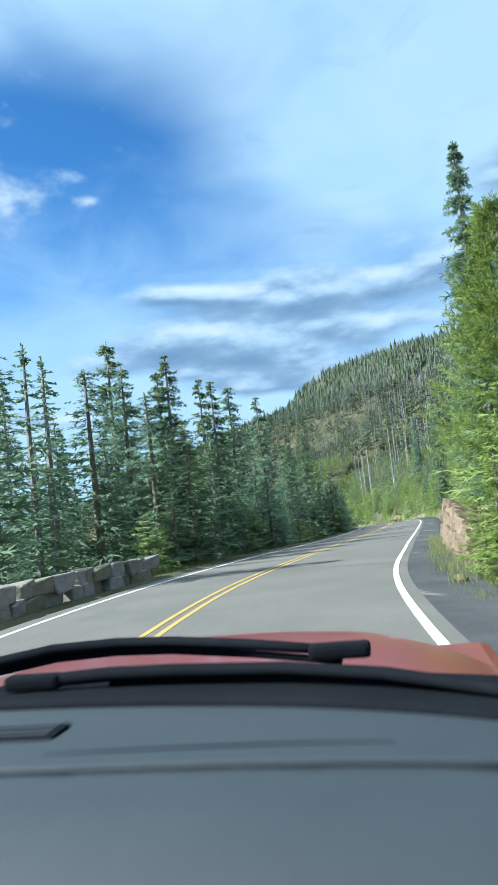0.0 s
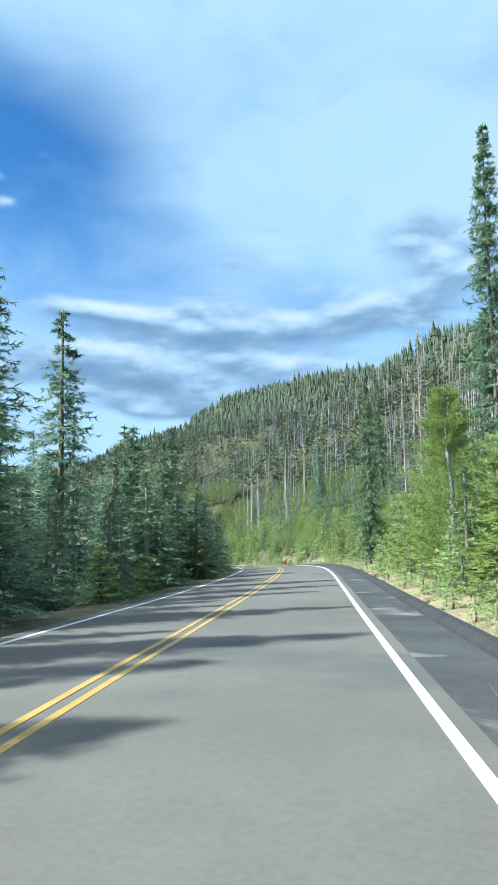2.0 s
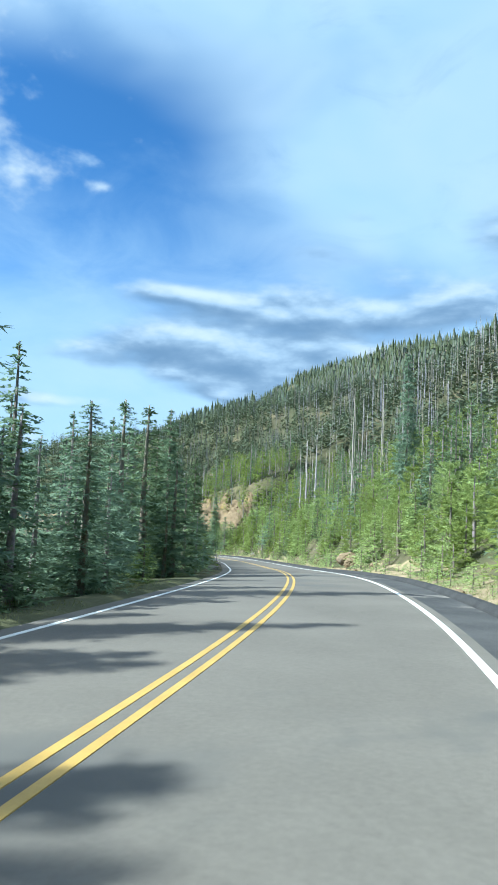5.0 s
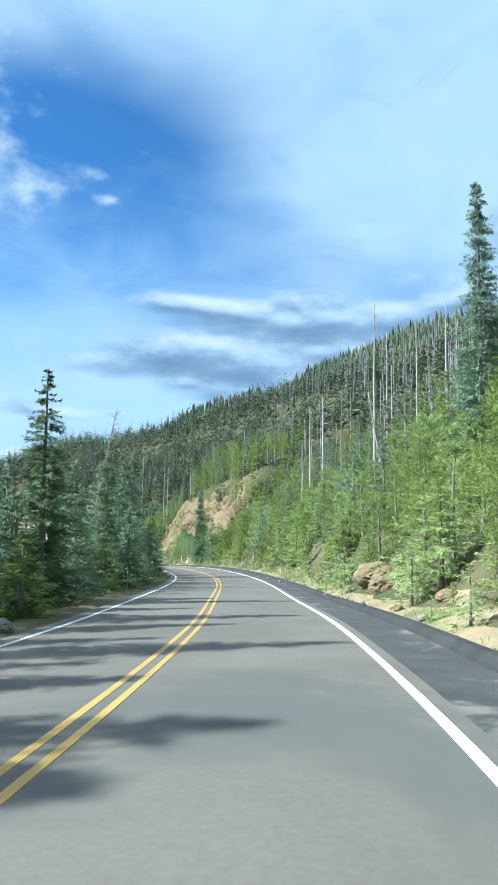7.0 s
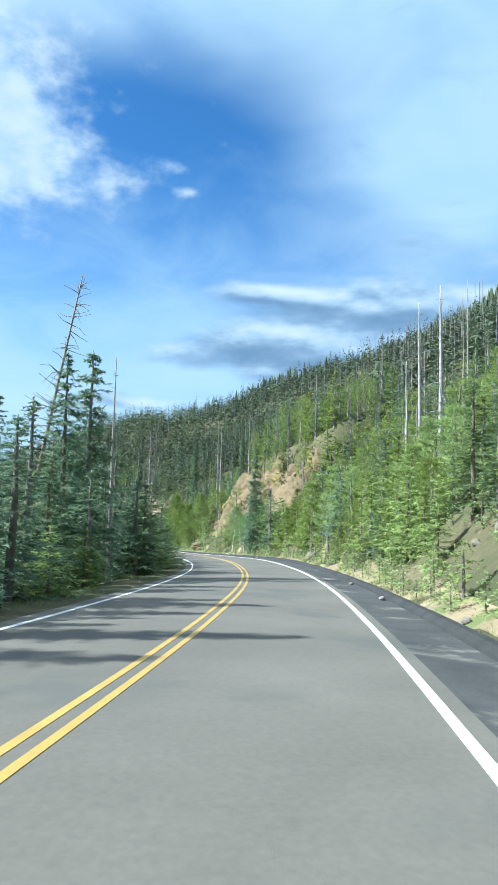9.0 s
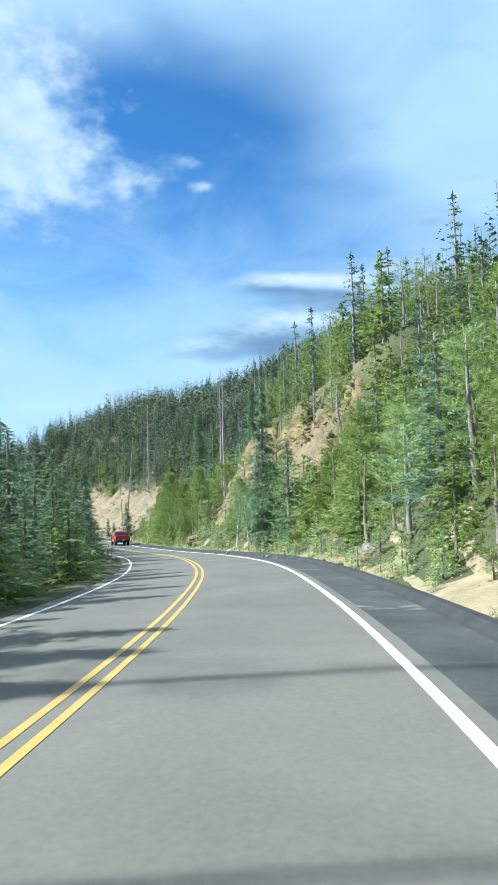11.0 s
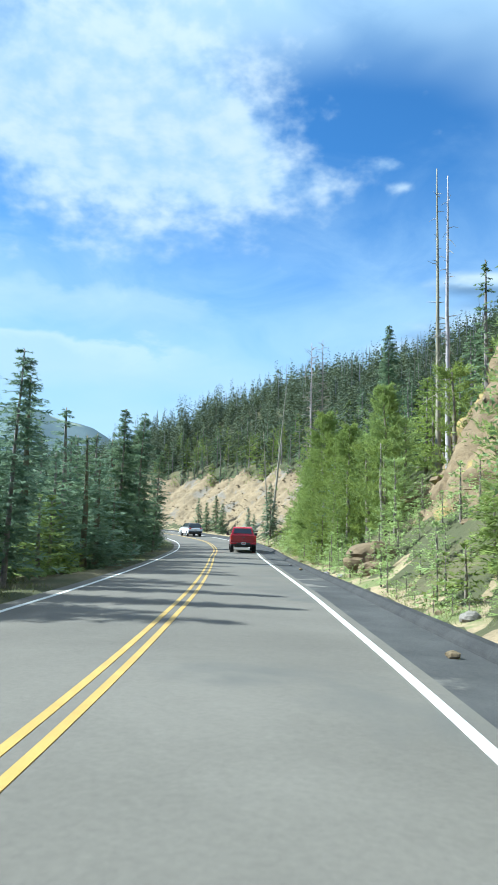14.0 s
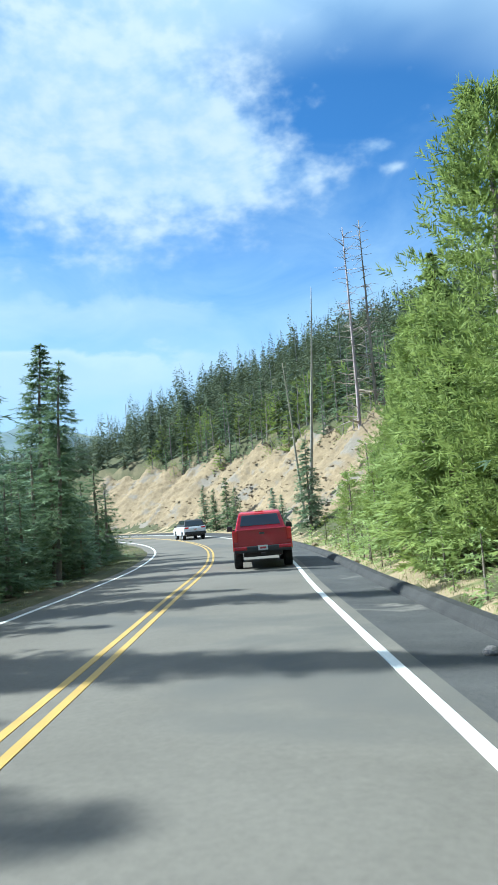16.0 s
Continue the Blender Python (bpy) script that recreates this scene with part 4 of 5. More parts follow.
for s, u, h in [(15.4, 6.0, 6.3), (22.5, 6.4, 7.0), (52.8, 7.2, 7.0), (60.0, 8.4, 6.4), (227.5, 8.2, 6.6), (230.5, 7.0, 6.4), (233.8, 6.7, 6.6), (236.8, 6.7, 8.2), (239.8, 6.3, 7.0), (243.5, 6.7, 6.2), (247.0, 7.2, 5.7), (251.0, 7.8, 5.5)]:
    x, y, _ = on_road(s, u)
    taken.append((x, y))
    put(fine_firs[int(s) % 2] if int(s) in (239, 247) else big_pines[int(s) % 2], x, y, h, 9.0, "large bushy conifer on the bank beside the kerb", "tree", RIGHT, wide=0.95)
for s, u, h in [(14.6, 4.95, 1.6), (13.8, 5.2, 2.2), (12.9, 5.0, 1.5), (14.2, 5.8, 3.0), (229.0, 6.2, 2.4), (232.2, 5.9, 2.6), (235.2, 6.2, 2.2), (238.3, 6.1, 2.8), (242.0, 6.0, 3.0), (244.5, 6.3, 3.6), (247.0, 6.1, 2.6), (249.5, 6.2, 3.0)]:
    x, y, _ = on_road(s, u)
    taken.append((x, y))
    put(firs[int(s) % 3], x, y, h, PINE_H, "bushy yellow-green young conifer beside the kerb", "tree", RIGHT, wide=1.3)
for s, u, h in [(268, 6.8, 6.0), (274, 6.4, 3.0), (278.5, 7.0, 3.4), (287, 6.4, 4.2), (290, 6.6, 5.2), (292.5, 6.2, 4.4), (297, 6.8, 4.8), (283, 13.0, 2.4)]:
    x, y, _ = on_road(s, u)
    taken.append((x, y))
    put(spruces[int(s) % 4], x, y, h, SPRUCE_H, "dark spruce standing before the rock cut", "tree", RIGHT)
for s, u in [(197, 6.6), (199.5, 7.2), (201.5, 6.2), (204.5, 6.8), (206, 6.2)]:
    x, y, _ = on_road(s, u)
    taken.append((x, y))
    put(aspens[int(s) % 2], x, y, 4.0 + (s * 7 % 3) * 0.7, 5.0, "young pale-stemmed aspen with light green leaves", "tree", "aspens on the bank")
rows_of_trees()


# ---- rock, boulders, walls ----
def cracked(p, size, seed, layer=1.7):
    """Blocky relief: each cell of broken rock stands out by its own amount, with clefts between."""
    q = Vector((p[0] / size, p[1] / size, p[2] / size * layer + seed))
    d, pts = noise.voronoi(q)
    own = (math.sin(pts[0].x * 12.9 + pts[0].y * 78.2 + pts[0].z * 37.7) * 43758.5) % 1.0
    return own - 0.8 * max(0.0, 0.12 - (d[1] - d[0])) / 0.12


wall_rock = surface("wall_rock", (0.125, 0.092, 0.062), (0.265, 0.20, 0.14), 1.2, 9.0, 0.9, 0.05, 8.0)


def rock_face(s0, s1, u0, u1, foot, height, material, label, grain=1.6, relief=0.8, cell=0.42, layer=1.7, wave=1.0, smooth=True):
    ns, nv = int((s1 - s0) / cell), int(math.hypot(u1 - u0, height) / cell)
    v = []
    for i in range(ns + 1):
        a = i / ns
        s = s0 + (s1 - s0) * a
        lift = min(1.0, 7.0 * a, 9.0 * (1 - a)) ** 0.6 * (0.93 + wave * (0.08 * math.sin(s * 0.55) + 0.07 * math.sin(s * 1.3 + 1)))
        edge = on_road(s, 0.0)
        away = on_road(s, 1.0) - edge
        away[2] = 0
        for j in range(nv + 3):
            b = j / nv
            if b <= 1:
                u, z = u0 + (u1 - u0) * b, foot - 0.6 + (height * lift + 0.6) * b
            else:
                u, z = u1 + (b - 1) * nv * 0.9, foot + height * lift - (b - 1) * nv * 0.7
            p = edge + away * u
            p[2] = edge[2] + z
            k = (cracked(p, grain, 3.3, layer) * 0.75 + cracked(p, grain * 0.38, 7.1, layer) * 0.3 + cracked(p, grain * 0.17, 4.7, layer) * 0.12) * relief * min(1, 3 * b + 0.2)
            p = p - away * k
            p[2] += 0.25 * k
            v.append(p)
    m = nv + 3
    f = [(i * m + j, (i + 1) * m + j, (i + 1) * m + j + 1, i * m + j + 1) for i in range(ns) for j in range(m - 1)]
    ob = obj("rock_face", v, f, material, smooth=smooth)
    return tagged(ob, label, "rock face")



cliff = rock_face(192, 230, 7.9, 13.6, 0.6, 11.0, orange_rock, "steep orange and ochre cliff of blocky rock above the road", 2.3, 0.85, 0.24, 0.8)
cut = rock_face(259, 342, 6.0, 16.0, 0.0, 9.4, tan_rock, "broad tan road cut of layered broken rock at the bend", 0.8, 0.34, 0.25, 2.2, 0.7)
rock_face(150, 190, 12.5, 15.0, 5.0, 3.6, tan_rock, "low broken outcrop of tan rock among the trees", 1.5, 0.9, 0.3)
rock_face(15.4, 34.5, 4.70, 4.88, 0.0, 1.4, wall_rock, "upright cut face of split tan rock beside the gutter", 0.62, 0.30, 0.10, 0.28, smooth=False)


def make_boulder(seed, material, level=4):
    rng = np.random.default_rng(seed)
    bm = bmesh.new()
    bmesh.ops.create_icosphere(bm, subdivisions=level, radius=0.5)
    for vert in bm.verts:
        c = vert.co
        c *= 0.88 + 0.20 * noise.noise(c * 2.2 + Vector((seed * 3.1, 0, 0))) + 0.16 * cracked(c * 3 + Vector((seed, 0, 0)), 1.9, seed * 1.7) + 0.05 * noise.noise(c * 9)
        c.x *= 1.15
        c.z *= 0.72
    mesh = bpy.data.meshes.new("boulder")
    bm.to_mesh(mesh)
    bm.free()
    mesh.materials.append(material)
    return new("boulder", mesh)


boulders = [make_boulder(1, tan_rock), make_boulder(2, orange_rock), make_boulder(3, grey_stone), make_boulder(4, tan_rock, 2), make_boulder(5, orange_rock, 2), make_boulder(6, grey_stone, 2)]


def boulder(s, u, size, kind, label, lift=None, tall_by=1.0):
    x, y, z = on_road(s, u)
    if lift is None:
        z = at(x, y)
    else:
        z += lift
    m = Matrix.Translation((x, y, z + 0.18 * size * tall_by)) @ Matrix.Rotation(plant.random() * 6.28, 4, "Z") @ Matrix.Diagonal((size, size * plant.uniform(0.75, 1.1), size * tall_by, 1))
    tagged(copy_thing(boulders[kind + (3 if size < 0.6 else 0)], m), label, "boulder", "boulders below the bank")


for s, u, size, kind, tall_by in [(221.6, 6.3, 2.1, 1, 1.25), (223.2, 6.6, 1.5, 1, 1.1), (220.3, 6.1, 1.0, 1, 0.8), (61.0, 8.4, 1.7, 0, 1.0), (63.0, 8.8, 1.5, 0, 1.0), (60.2, 9.6, 1.3, 0, 1.0), (176.0, 6.2, 0.9, 2, 1.5), (175.2, 5.9, 0.7, 0, 1.0),
                                  (120.5, 6.3, 1.3, 0, 0.7), (123.0, 6.6, 1.6, 0, 0.7), (113.0, 6.4, 0.6, 0, 0.8), (134.0, 6.1, 1.2, 0, 0.7), (36.5, 6.6, 0.6, 2, 0.8), (12.0, 5.4, 0.35, 0, 0.8)]:
    boulder(s, u, size, kind, "rounded tan boulder lying at the foot of the bank")
for s, u, size in [(143.6, 4.35, 0.22), (189.0, 4.3, 0.26), (190.6, 4.35, 0.18), (186.5, 4.3, 0.16), (201.0, 4.3, 0.3), (204.6, 4.1, 0.2), (12.5, 4.2, 0.26), (228.0, 4.3, 0.2), (232.0, 4.2, 0.16), (151.0, 4.3, 0.2)]:
    boulder(s, u, size, plant.choice((0, 2)), "small fallen stone lying in the asphalt gutter", -0.03)
for k in range(120):
    s, u = plant.uniform(-5, 260), 5.05 + plant.random() ** 2 * 3
    boulder(s, u, plant.uniform(0.12, 0.42), plant.choice((0, 0, 2)), "loose stone lying on the gravel verge")


def guard_wall():
    """A low wall of rough stones on the valley side."""
    wall = new("guard_wall")
    tagged(wall, "low guard wall of rough grey and brown stones", "wall")
    wall.location = on_road(6.0, -4.4)
    bpy.context.view_layer.update()
    shapes = []
    for k in range(5):
        rng = random.Random(40 + k)
        bm = bmesh.new()
        bmesh.ops.create_cube(bm, size=0.96)
        for vert in bm.verts:
            vert.co += Vector((rng.uniform(-0.13, 0.13), rng.uniform(-0.1, 0.1), rng.uniform(-0.13, 0.13)))
        bmesh.ops.bevel(bm, geom=list(bm.edges), offset=0.09, segments=2, affect="EDGES", profile=0.5)
        for vert in bm.verts:
            vert.co += vert.co.normalized() * 0.05 * noise.noise(vert.co * 5 + Vector((k, 0, 0)))
        mesh = bpy.data.meshes.new("stone")
        bm.to_mesh(mesh)
        bm.free()
        mesh.materials.append(grey_stone)
        shapes.append(mesh)
    rng = random.Random(3)
    s = -8.0
    while s < 20.5:
        long = rng.uniform(0.55, 1.1)
        for row in range(2):
            x, y, z = on_road(s + rng.uniform(-0.1, 0.1) + 0.35 * row, -4.4 + rng.uniform(-0.08, 0.08), 0.12 + 0.33 * row)
            stone = new("stone", rng.choice(shapes))
            m = Matrix.Translation((x, y, z)) @ Matrix.Rotation(radians(heading(s) + 90 + rng.uniform(-9, 9)), 4, "Z") @ Matrix.Diagonal((long * 1.02, 0.50, rng.uniform(0.36, 0.42), 1))
            stone.parent = wall
            stone.matrix_world = m
            stone.matrix_parent_inverse = wall.matrix_world.inverted()
            stone.matrix_basis = m
        s += long * 0.92


guard_wall()
boulder(109.3, -4.1, 0.7, 2, "grey stone lying at the edge of the shoulder")


def rubble(face, count, material, s0, s1, u0, u1, foot, height, size):
    """Broken slabs lying on a rock face, each a part of it."""
    rng = random.Random(int(s0))
    shapes = []
    for k in range(3):
        bm = bmesh.new()
        bmesh.ops.create_cube(bm, size=1.0)
        for vert in bm.verts:
            vert.co += Vector((rng.uniform(-0.2, 0.2), rng.uniform(-0.2, 0.2), rng.uniform(-0.2, 0.2)))
        bmesh.ops.bevel(bm, geom=list(bm.edges), offset=0.06, segments=1, affect="EDGES")
        mesh = bpy.data.meshes.new("rock_slab")
        bm.to_mesh(mesh)
        bm.free()
        mesh.materials.append(material)
        shapes.append(mesh)
    for k in range(count):
        a, b = rng.uniform(0.08, 0.92), rng.random() * 0.96
        s, u = s0 + (s1 - s0) * a, u0 + (u1 - u0) * b - 0.35
        x, y, z = on_road(s, u)
        z = on_road(s, 0.0)[2] + foot + height * b * 0.93 + 0.1
        k2 = size * rng.uniform(0.4, 1.3)
        stone = new("rock_slab", rng.choice(shapes))
        stone.parent = face
        stone.matrix_basis = Matrix.Translation((x, y, z)) @ Matrix.Rotation(radians(heading(s) + rng.uniform(-35, 35)), 4, "Z") @ Matrix.Rotation(radians(rng.uniform(-15, 40)), 4, "Y") @ Matrix.Diagonal((k2 * 1.0, k2 * 1.6, k2 * rng.uniform(0.3, 0.6), 1))


rubble(cut, 290, tan_rock, 260, 318, 6.0, 16.0, 0.0, 9.4, 0.19)
rubble(cliff, 60, orange_rock, 192, 230, 7.9, 13.6, 0.6, 11.0, 0.38)
for ob in boulders:
    bpy.data.objects.remove(ob)


def grasses():
    """Tufts of grass along both edges of the road."""
    rng = np.random.default_rng(9)
    n = 24000
    s = rng.uniform(-10, 300, n)
    right = rng.random(n) < 0.72
    u = np.where(right, np.where((s > 10) & (s < 33), 4.05, 5.15) + rng.random(n) ** 1.5 * 7.0, -3.9 - rng.random(n) * 2.5)
    p = on_road(s, u)
    keep = (waves(p[:, 0], p[:, 1], 2.3) + 0.5 * waves(p[:, 0], p[:, 1], 0.9) > -0.15) | ((s > 14) & (s < 38))
    p, lush = p[keep], np.where((s > 12) & (s < 38) & right, 1.7, 1.0)[keep]
    p[:, 2] = np.maximum(ground(p[:, 0], p[:, 1]), p[:, 2] - 0.06 + 0 * p[:, 2])
    V, F, k = [], [], 0
    for j in range(9):
        h = rng.uniform(0.05, 0.20, len(p)) * lush
        way = np.stack([rng.normal(0, 0.35, len(p)), rng.normal(0, 0.35, len(p)), np.ones(len(p))], 1) * h[:, None]
        v, q = kites(p + rng.normal(0, 0.11, p.shape) * (1, 1, 0), way, unit(np.cross(way, rng.normal(0, 1, p.shape))) * 0.006)
        V.append(v)
        F.append(q + k)
        k += len(v)
    tagged(obj("roadside_grass", np.vstack(V), np.vstack(F), grass), "tufts of green and straw-coloured grass on the verges", "grass", kind="stuff")


grasses()


# ---- vehicles ----
def gloss(name, colour, rough=0.25, metal=0.0, coat=0.6):
    return surface(name, tuple(c * 0.9 for c in colour), colour, 1.5, 12.0, rough, coat=coat, metal=metal)


red_paint = gloss("red_paint", (0.40, 0.014, 0.024))
white_car = gloss("white_car_paint", (0.78, 0.79, 0.80))
maroon_paint = gloss("maroon_paint", (0.10, 0.015, 0.02))
black_trim = gloss("black_trim", (0.022, 0.023, 0.025), 0.5, 0.0, 0.1)
dark_glass = gloss("dark_glass", (0.03, 0.04, 0.045), 0.06, 0.0, 1.0)
tyre_rubber = surface("tyre_rubber", (0.015, 0.015, 0.016), (0.035, 0.035, 0.036), 6.0, 8.0, 0.85, 0.004, 60.0)
rim_metal = gloss("rim_metal", (0.30, 0.31, 0.32), 0.35, 0.8, 0.0)
red_lens = gloss("red_lens", (0.55, 0.02, 0.02), 0.15)
plate_paint = gloss("plate_paint", (0.70, 0.68, 0.66), 0.5, 0.0, 0.0)
plate_bar = gloss("plate_bar", (0.45, 0.06, 0.06), 0.5, 0.0, 0.0)
chrome = gloss("chrome", (0.6, 0.6, 0.6), 0.15, 1.0, 0.0)


def prism(profile, half, top_half=None, bevel=0.03):
    """A body with the outline profile, in (y, z), across the width; narrower towards the top where top_half is given."""
    low, high = min(p[1] for p in profile), max(p[1] for p in profile)
    bm = bmesh.new()
    rings = []
    for sign in (-1, 1):
        ring = []
        for y, z in profile:
            k = half if top_half is None else half + (top_half - half) * (z - low) / (high - low)
            ring.append(bm.verts.new((sign * k, y, z)))
        rings.append(ring)
    m = len(profile)
    bm.faces.new(rings[0])
    bm.faces.new(rings[1][::-1])
    for i in range(m):
        bm.faces.new((rings[0][i], rings[1][i], rings[1][(i + 1) % m], rings[0][(i + 1) % m]))
    bmesh.ops.recalc_face_normals(bm, faces=bm.faces)
    if bevel:
        bmesh.ops.bevel(bm, geom=[e for e in bm.edges if e.calc_face_angle(0) > 0.5], offset=bevel, segments=2, affect="EDGES", profile=0.6, clamp_overlap=True)
    return bm


def box(x, y, z, w, d, h, bevel=0.01):
    """A bevelled block round a middle."""
    bm = bmesh.new()
    bmesh.ops.create_cube(bm, size=1.0)
    bmesh.ops.scale(bm, vec=(w, d, h), verts=bm.verts)
    bmesh.ops.bevel(bm, geom=list(bm.edges), offset=min(bevel, 0.45 * min(w, d, h)), segments=2, affect="EDGES", profile=0.6)
    bmesh.ops.translate(bm, vec=(x, y, z), verts=bm.verts)
    return bm


def lathe(profile, x, y, z, sides=28):
    """A wheel-like body round the x axis; profile: (radius, across)."""
    bm = bmesh.new()
    rings = []
    for i in range(sides):
        a = 2 * math.pi * i / sides
        rings.append([bm.verts.new((x + q, y + r * math.cos(a), z + r * math.sin(a))) for r, q in profile])
    for i in range(sides):
        a, b = rings[i], rings[(i + 1) % sides]
        for j in range(len(profile) - 1):
            bm.faces.new((a[j], a[j + 1], b[j + 1], b[j]))
    bmesh.ops.remove_doubles(bm, verts=bm.verts, dist=0.0005)
    bmesh.ops.recalc_face_normals(bm, faces=bm.faces)
    return bm


def wheel(car, x, y, r, w):
    hub = part("wheel", lathe([(0.0, -0.02), (r * 0.18, -0.02), (r * 0.2, 0.0), (r * 0.2, w * 0.4), (0.0, w * 0.4)] if x > 0 else [(0.0, 0.02), (r * 0.18, 0.02), (r * 0.2, 0.0), (r * 0.2, -w * 0.4), (0.0, -w * 0.4)], x, y, r), rim_metal, car, smooth=False)
    part("tyre", lathe([(r * 0.62, -w / 2), (r * 0.9, -w / 2), (r * 0.98, -w * 0.38), (r, -w * 0.2), (r, w * 0.2), (r * 0.98, w * 0.38), (r * 0.9, w / 2), (r * 0.62, w / 2), (r * 0.62, -w / 2)], x, y, r), tyre_rubber, hub, "black rubber tyre", True)
    out = 1 if x > 0 else -1
    part("rim", lathe([(r * 0.63, -out * w * 0.3), (r * 0.63, out * w * 0.42), (r * 0.55, out * w * 0.44), (r * 0.5, out * w * 0.2), (r * 0.2, out * w * 0.3), (0.0, out * w * 0.32)], x, y, r), rim_metal, hub, "grey metal rim", True)


def arch(y, r, z0, n=8):
    """An arched opening over a wheel, from back to front."""
    return [(y - r * math.cos(math.pi * i / n), z0 + (r * 0.98) * math.sin(math.pi * i / n)) for i in range(n + 1)]


def number_plate(car, x, y, z):
    plate = part("number_plate", box(x, y, z, 0.31, 0.012, 0.155, 0.004), plate_paint, car)
    part("plate_bars", box(x, y - 0.008, z, 0.21, 0.006, 0.06, 0.002), plate_bar, plate)


def pickup():
    car = new("pickup_truck")
    y0, y1 = -1.85, 1.85                      # axles
    low = 0.52
    prof = [(-2.86, 0.62)] + [(y0 - 0.5, low)] + arch(y0, 0.47, low)[1:-1] + [(y0 + 0.5, low), (y1 - 0.5, low)] + arch(y1, 0.47, low)[1:-1] + [(y1 + 0.5, low), (2.85, 0.55), (2.95, 0.8), (2.9, 1.05), (2.6, 1.16), (1.5, 1.22), (-0.85, 1.20), (-0.9, 0.98), (-2.80, 0.98), (-2.86, 0.9)]
    part("body", prism(prof, 0.98, 0.955, 0.03), red_paint, car)
    for sx in (-1, 1):
        part("bed_side", prism([(-2.86, 0.97), (-0.85, 0.97), (-0.85, 1.27), (-2.86, 1.30)], 0.045, None, 0.015), red_paint, car).location.x = sx * 0.915
    gate = part("tailgate", box(0, -2.87, 1.005, 1.62, 0.07, 0.56, 0.02), red_paint, car)
    part("tailgate_handle", box(0, -2.91, 1.16, 0.17, 0.02, 0.055, 0.008), black_trim, gate, "black plastic handle")
    part("tailgate_spoiler", box(0, -2.885, 1.285, 1.66, 0.09, 0.045, 0.012), red_paint, gate)
    cab = part("cab", prism([(-0.95, 1.19), (1.45, 1.22), (0.72, 1.82), (0.45, 1.90), (-0.55, 1.91), (-0.74, 1.85)], 0.93, 0.72, 0.06), red_paint, car)
    part("rear_window", prism([(-0.912, 1.40), (-0.866, 1.40), (-0.75, 1.78), (-0.797, 1.78)], 0.72, 0.63, 0.01), dark_glass, cab, "dark tinted glass")
    part("windscreen", prism([(1.40, 1.27), (1.45, 1.27), (0.80, 1.82), (0.76, 1.82)], 0.84, 0.68, 0.01), dark_glass, cab, "dark tinted glass")
    for sx in (-1, 1):
        part("side_window", prism([(-0.75, 1.30), (1.15, 1.32), (0.60, 1.77), (-0.62, 1.78)], 0.012, 0.012, 0.0), dark_glass, cab, "dark tinted glass").matrix_basis = Matrix.Translation((sx * 0.862, 0, 0)) @ Matrix.Rotation(radians(-sx * 14.5), 4, "Y") @ Matrix.Translation((sx * 0.36, 0, 0.02))
        part("tail_light", box(sx * 0.885, -2.86, 1.09, 0.16, 0.10, 0.36, 0.02), red_lens, car, "red plastic lens")
        mirror = part("mirror", box(sx * 1.13, 1.02, 1.32, 0.22, 0.12, 0.20, 0.03), black_trim, car, "black plastic door mirror")
        part("mirror_arm", box(sx * 0.99, 1.05, 1.27, 0.14, 0.06, 0.05, 0.01), black_trim, mirror)
        for y in (y0, y1):
            wheel(car, sx * 0.84, y, 0.40, 0.28)
    bumper = part("rear_bumper", box(0, -2.98, 0.66, 1.86, 0.22, 0.20, 0.04), black_trim, car, "dark rear bumper")
    part("hitch", box(0, -3.02, 0.50, 0.12, 0.30, 0.09, 0.01), black_trim, bumper)
    for sx in (-1, 1):
        part("bumper_corner", box(sx * 0.72, -2.985, 0.70, 0.42, 0.225, 0.11, 0.03), red_paint, bumper, "red painted bumper corner")
    number_plate(car, 0, -3.095, 0.70)
    part("brake_light", box(0, -0.80, 1.885, 0.34, 0.05, 0.035, 0.008), red_lens, car)
    part("front_bumper", box(0, 2.98, 0.62, 1.9, 0.2, 0.25, 0.04), black_trim, car)
    part("exhaust_pipe", lathe([(0.0, -0.01), (0.04, -0.01), (0.04, 0.01), (0.0, 0.01)], 0.55, -2.7, 0.42, 12), chrome, car)
    part("underbody", box(0, 0, 0.48, 1.3, 5.2, 0.16, 0.03), black_trim, car)
    return tagged(car, "bright red crew-cab pickup truck driving in the lane ahead", "pickup truck")


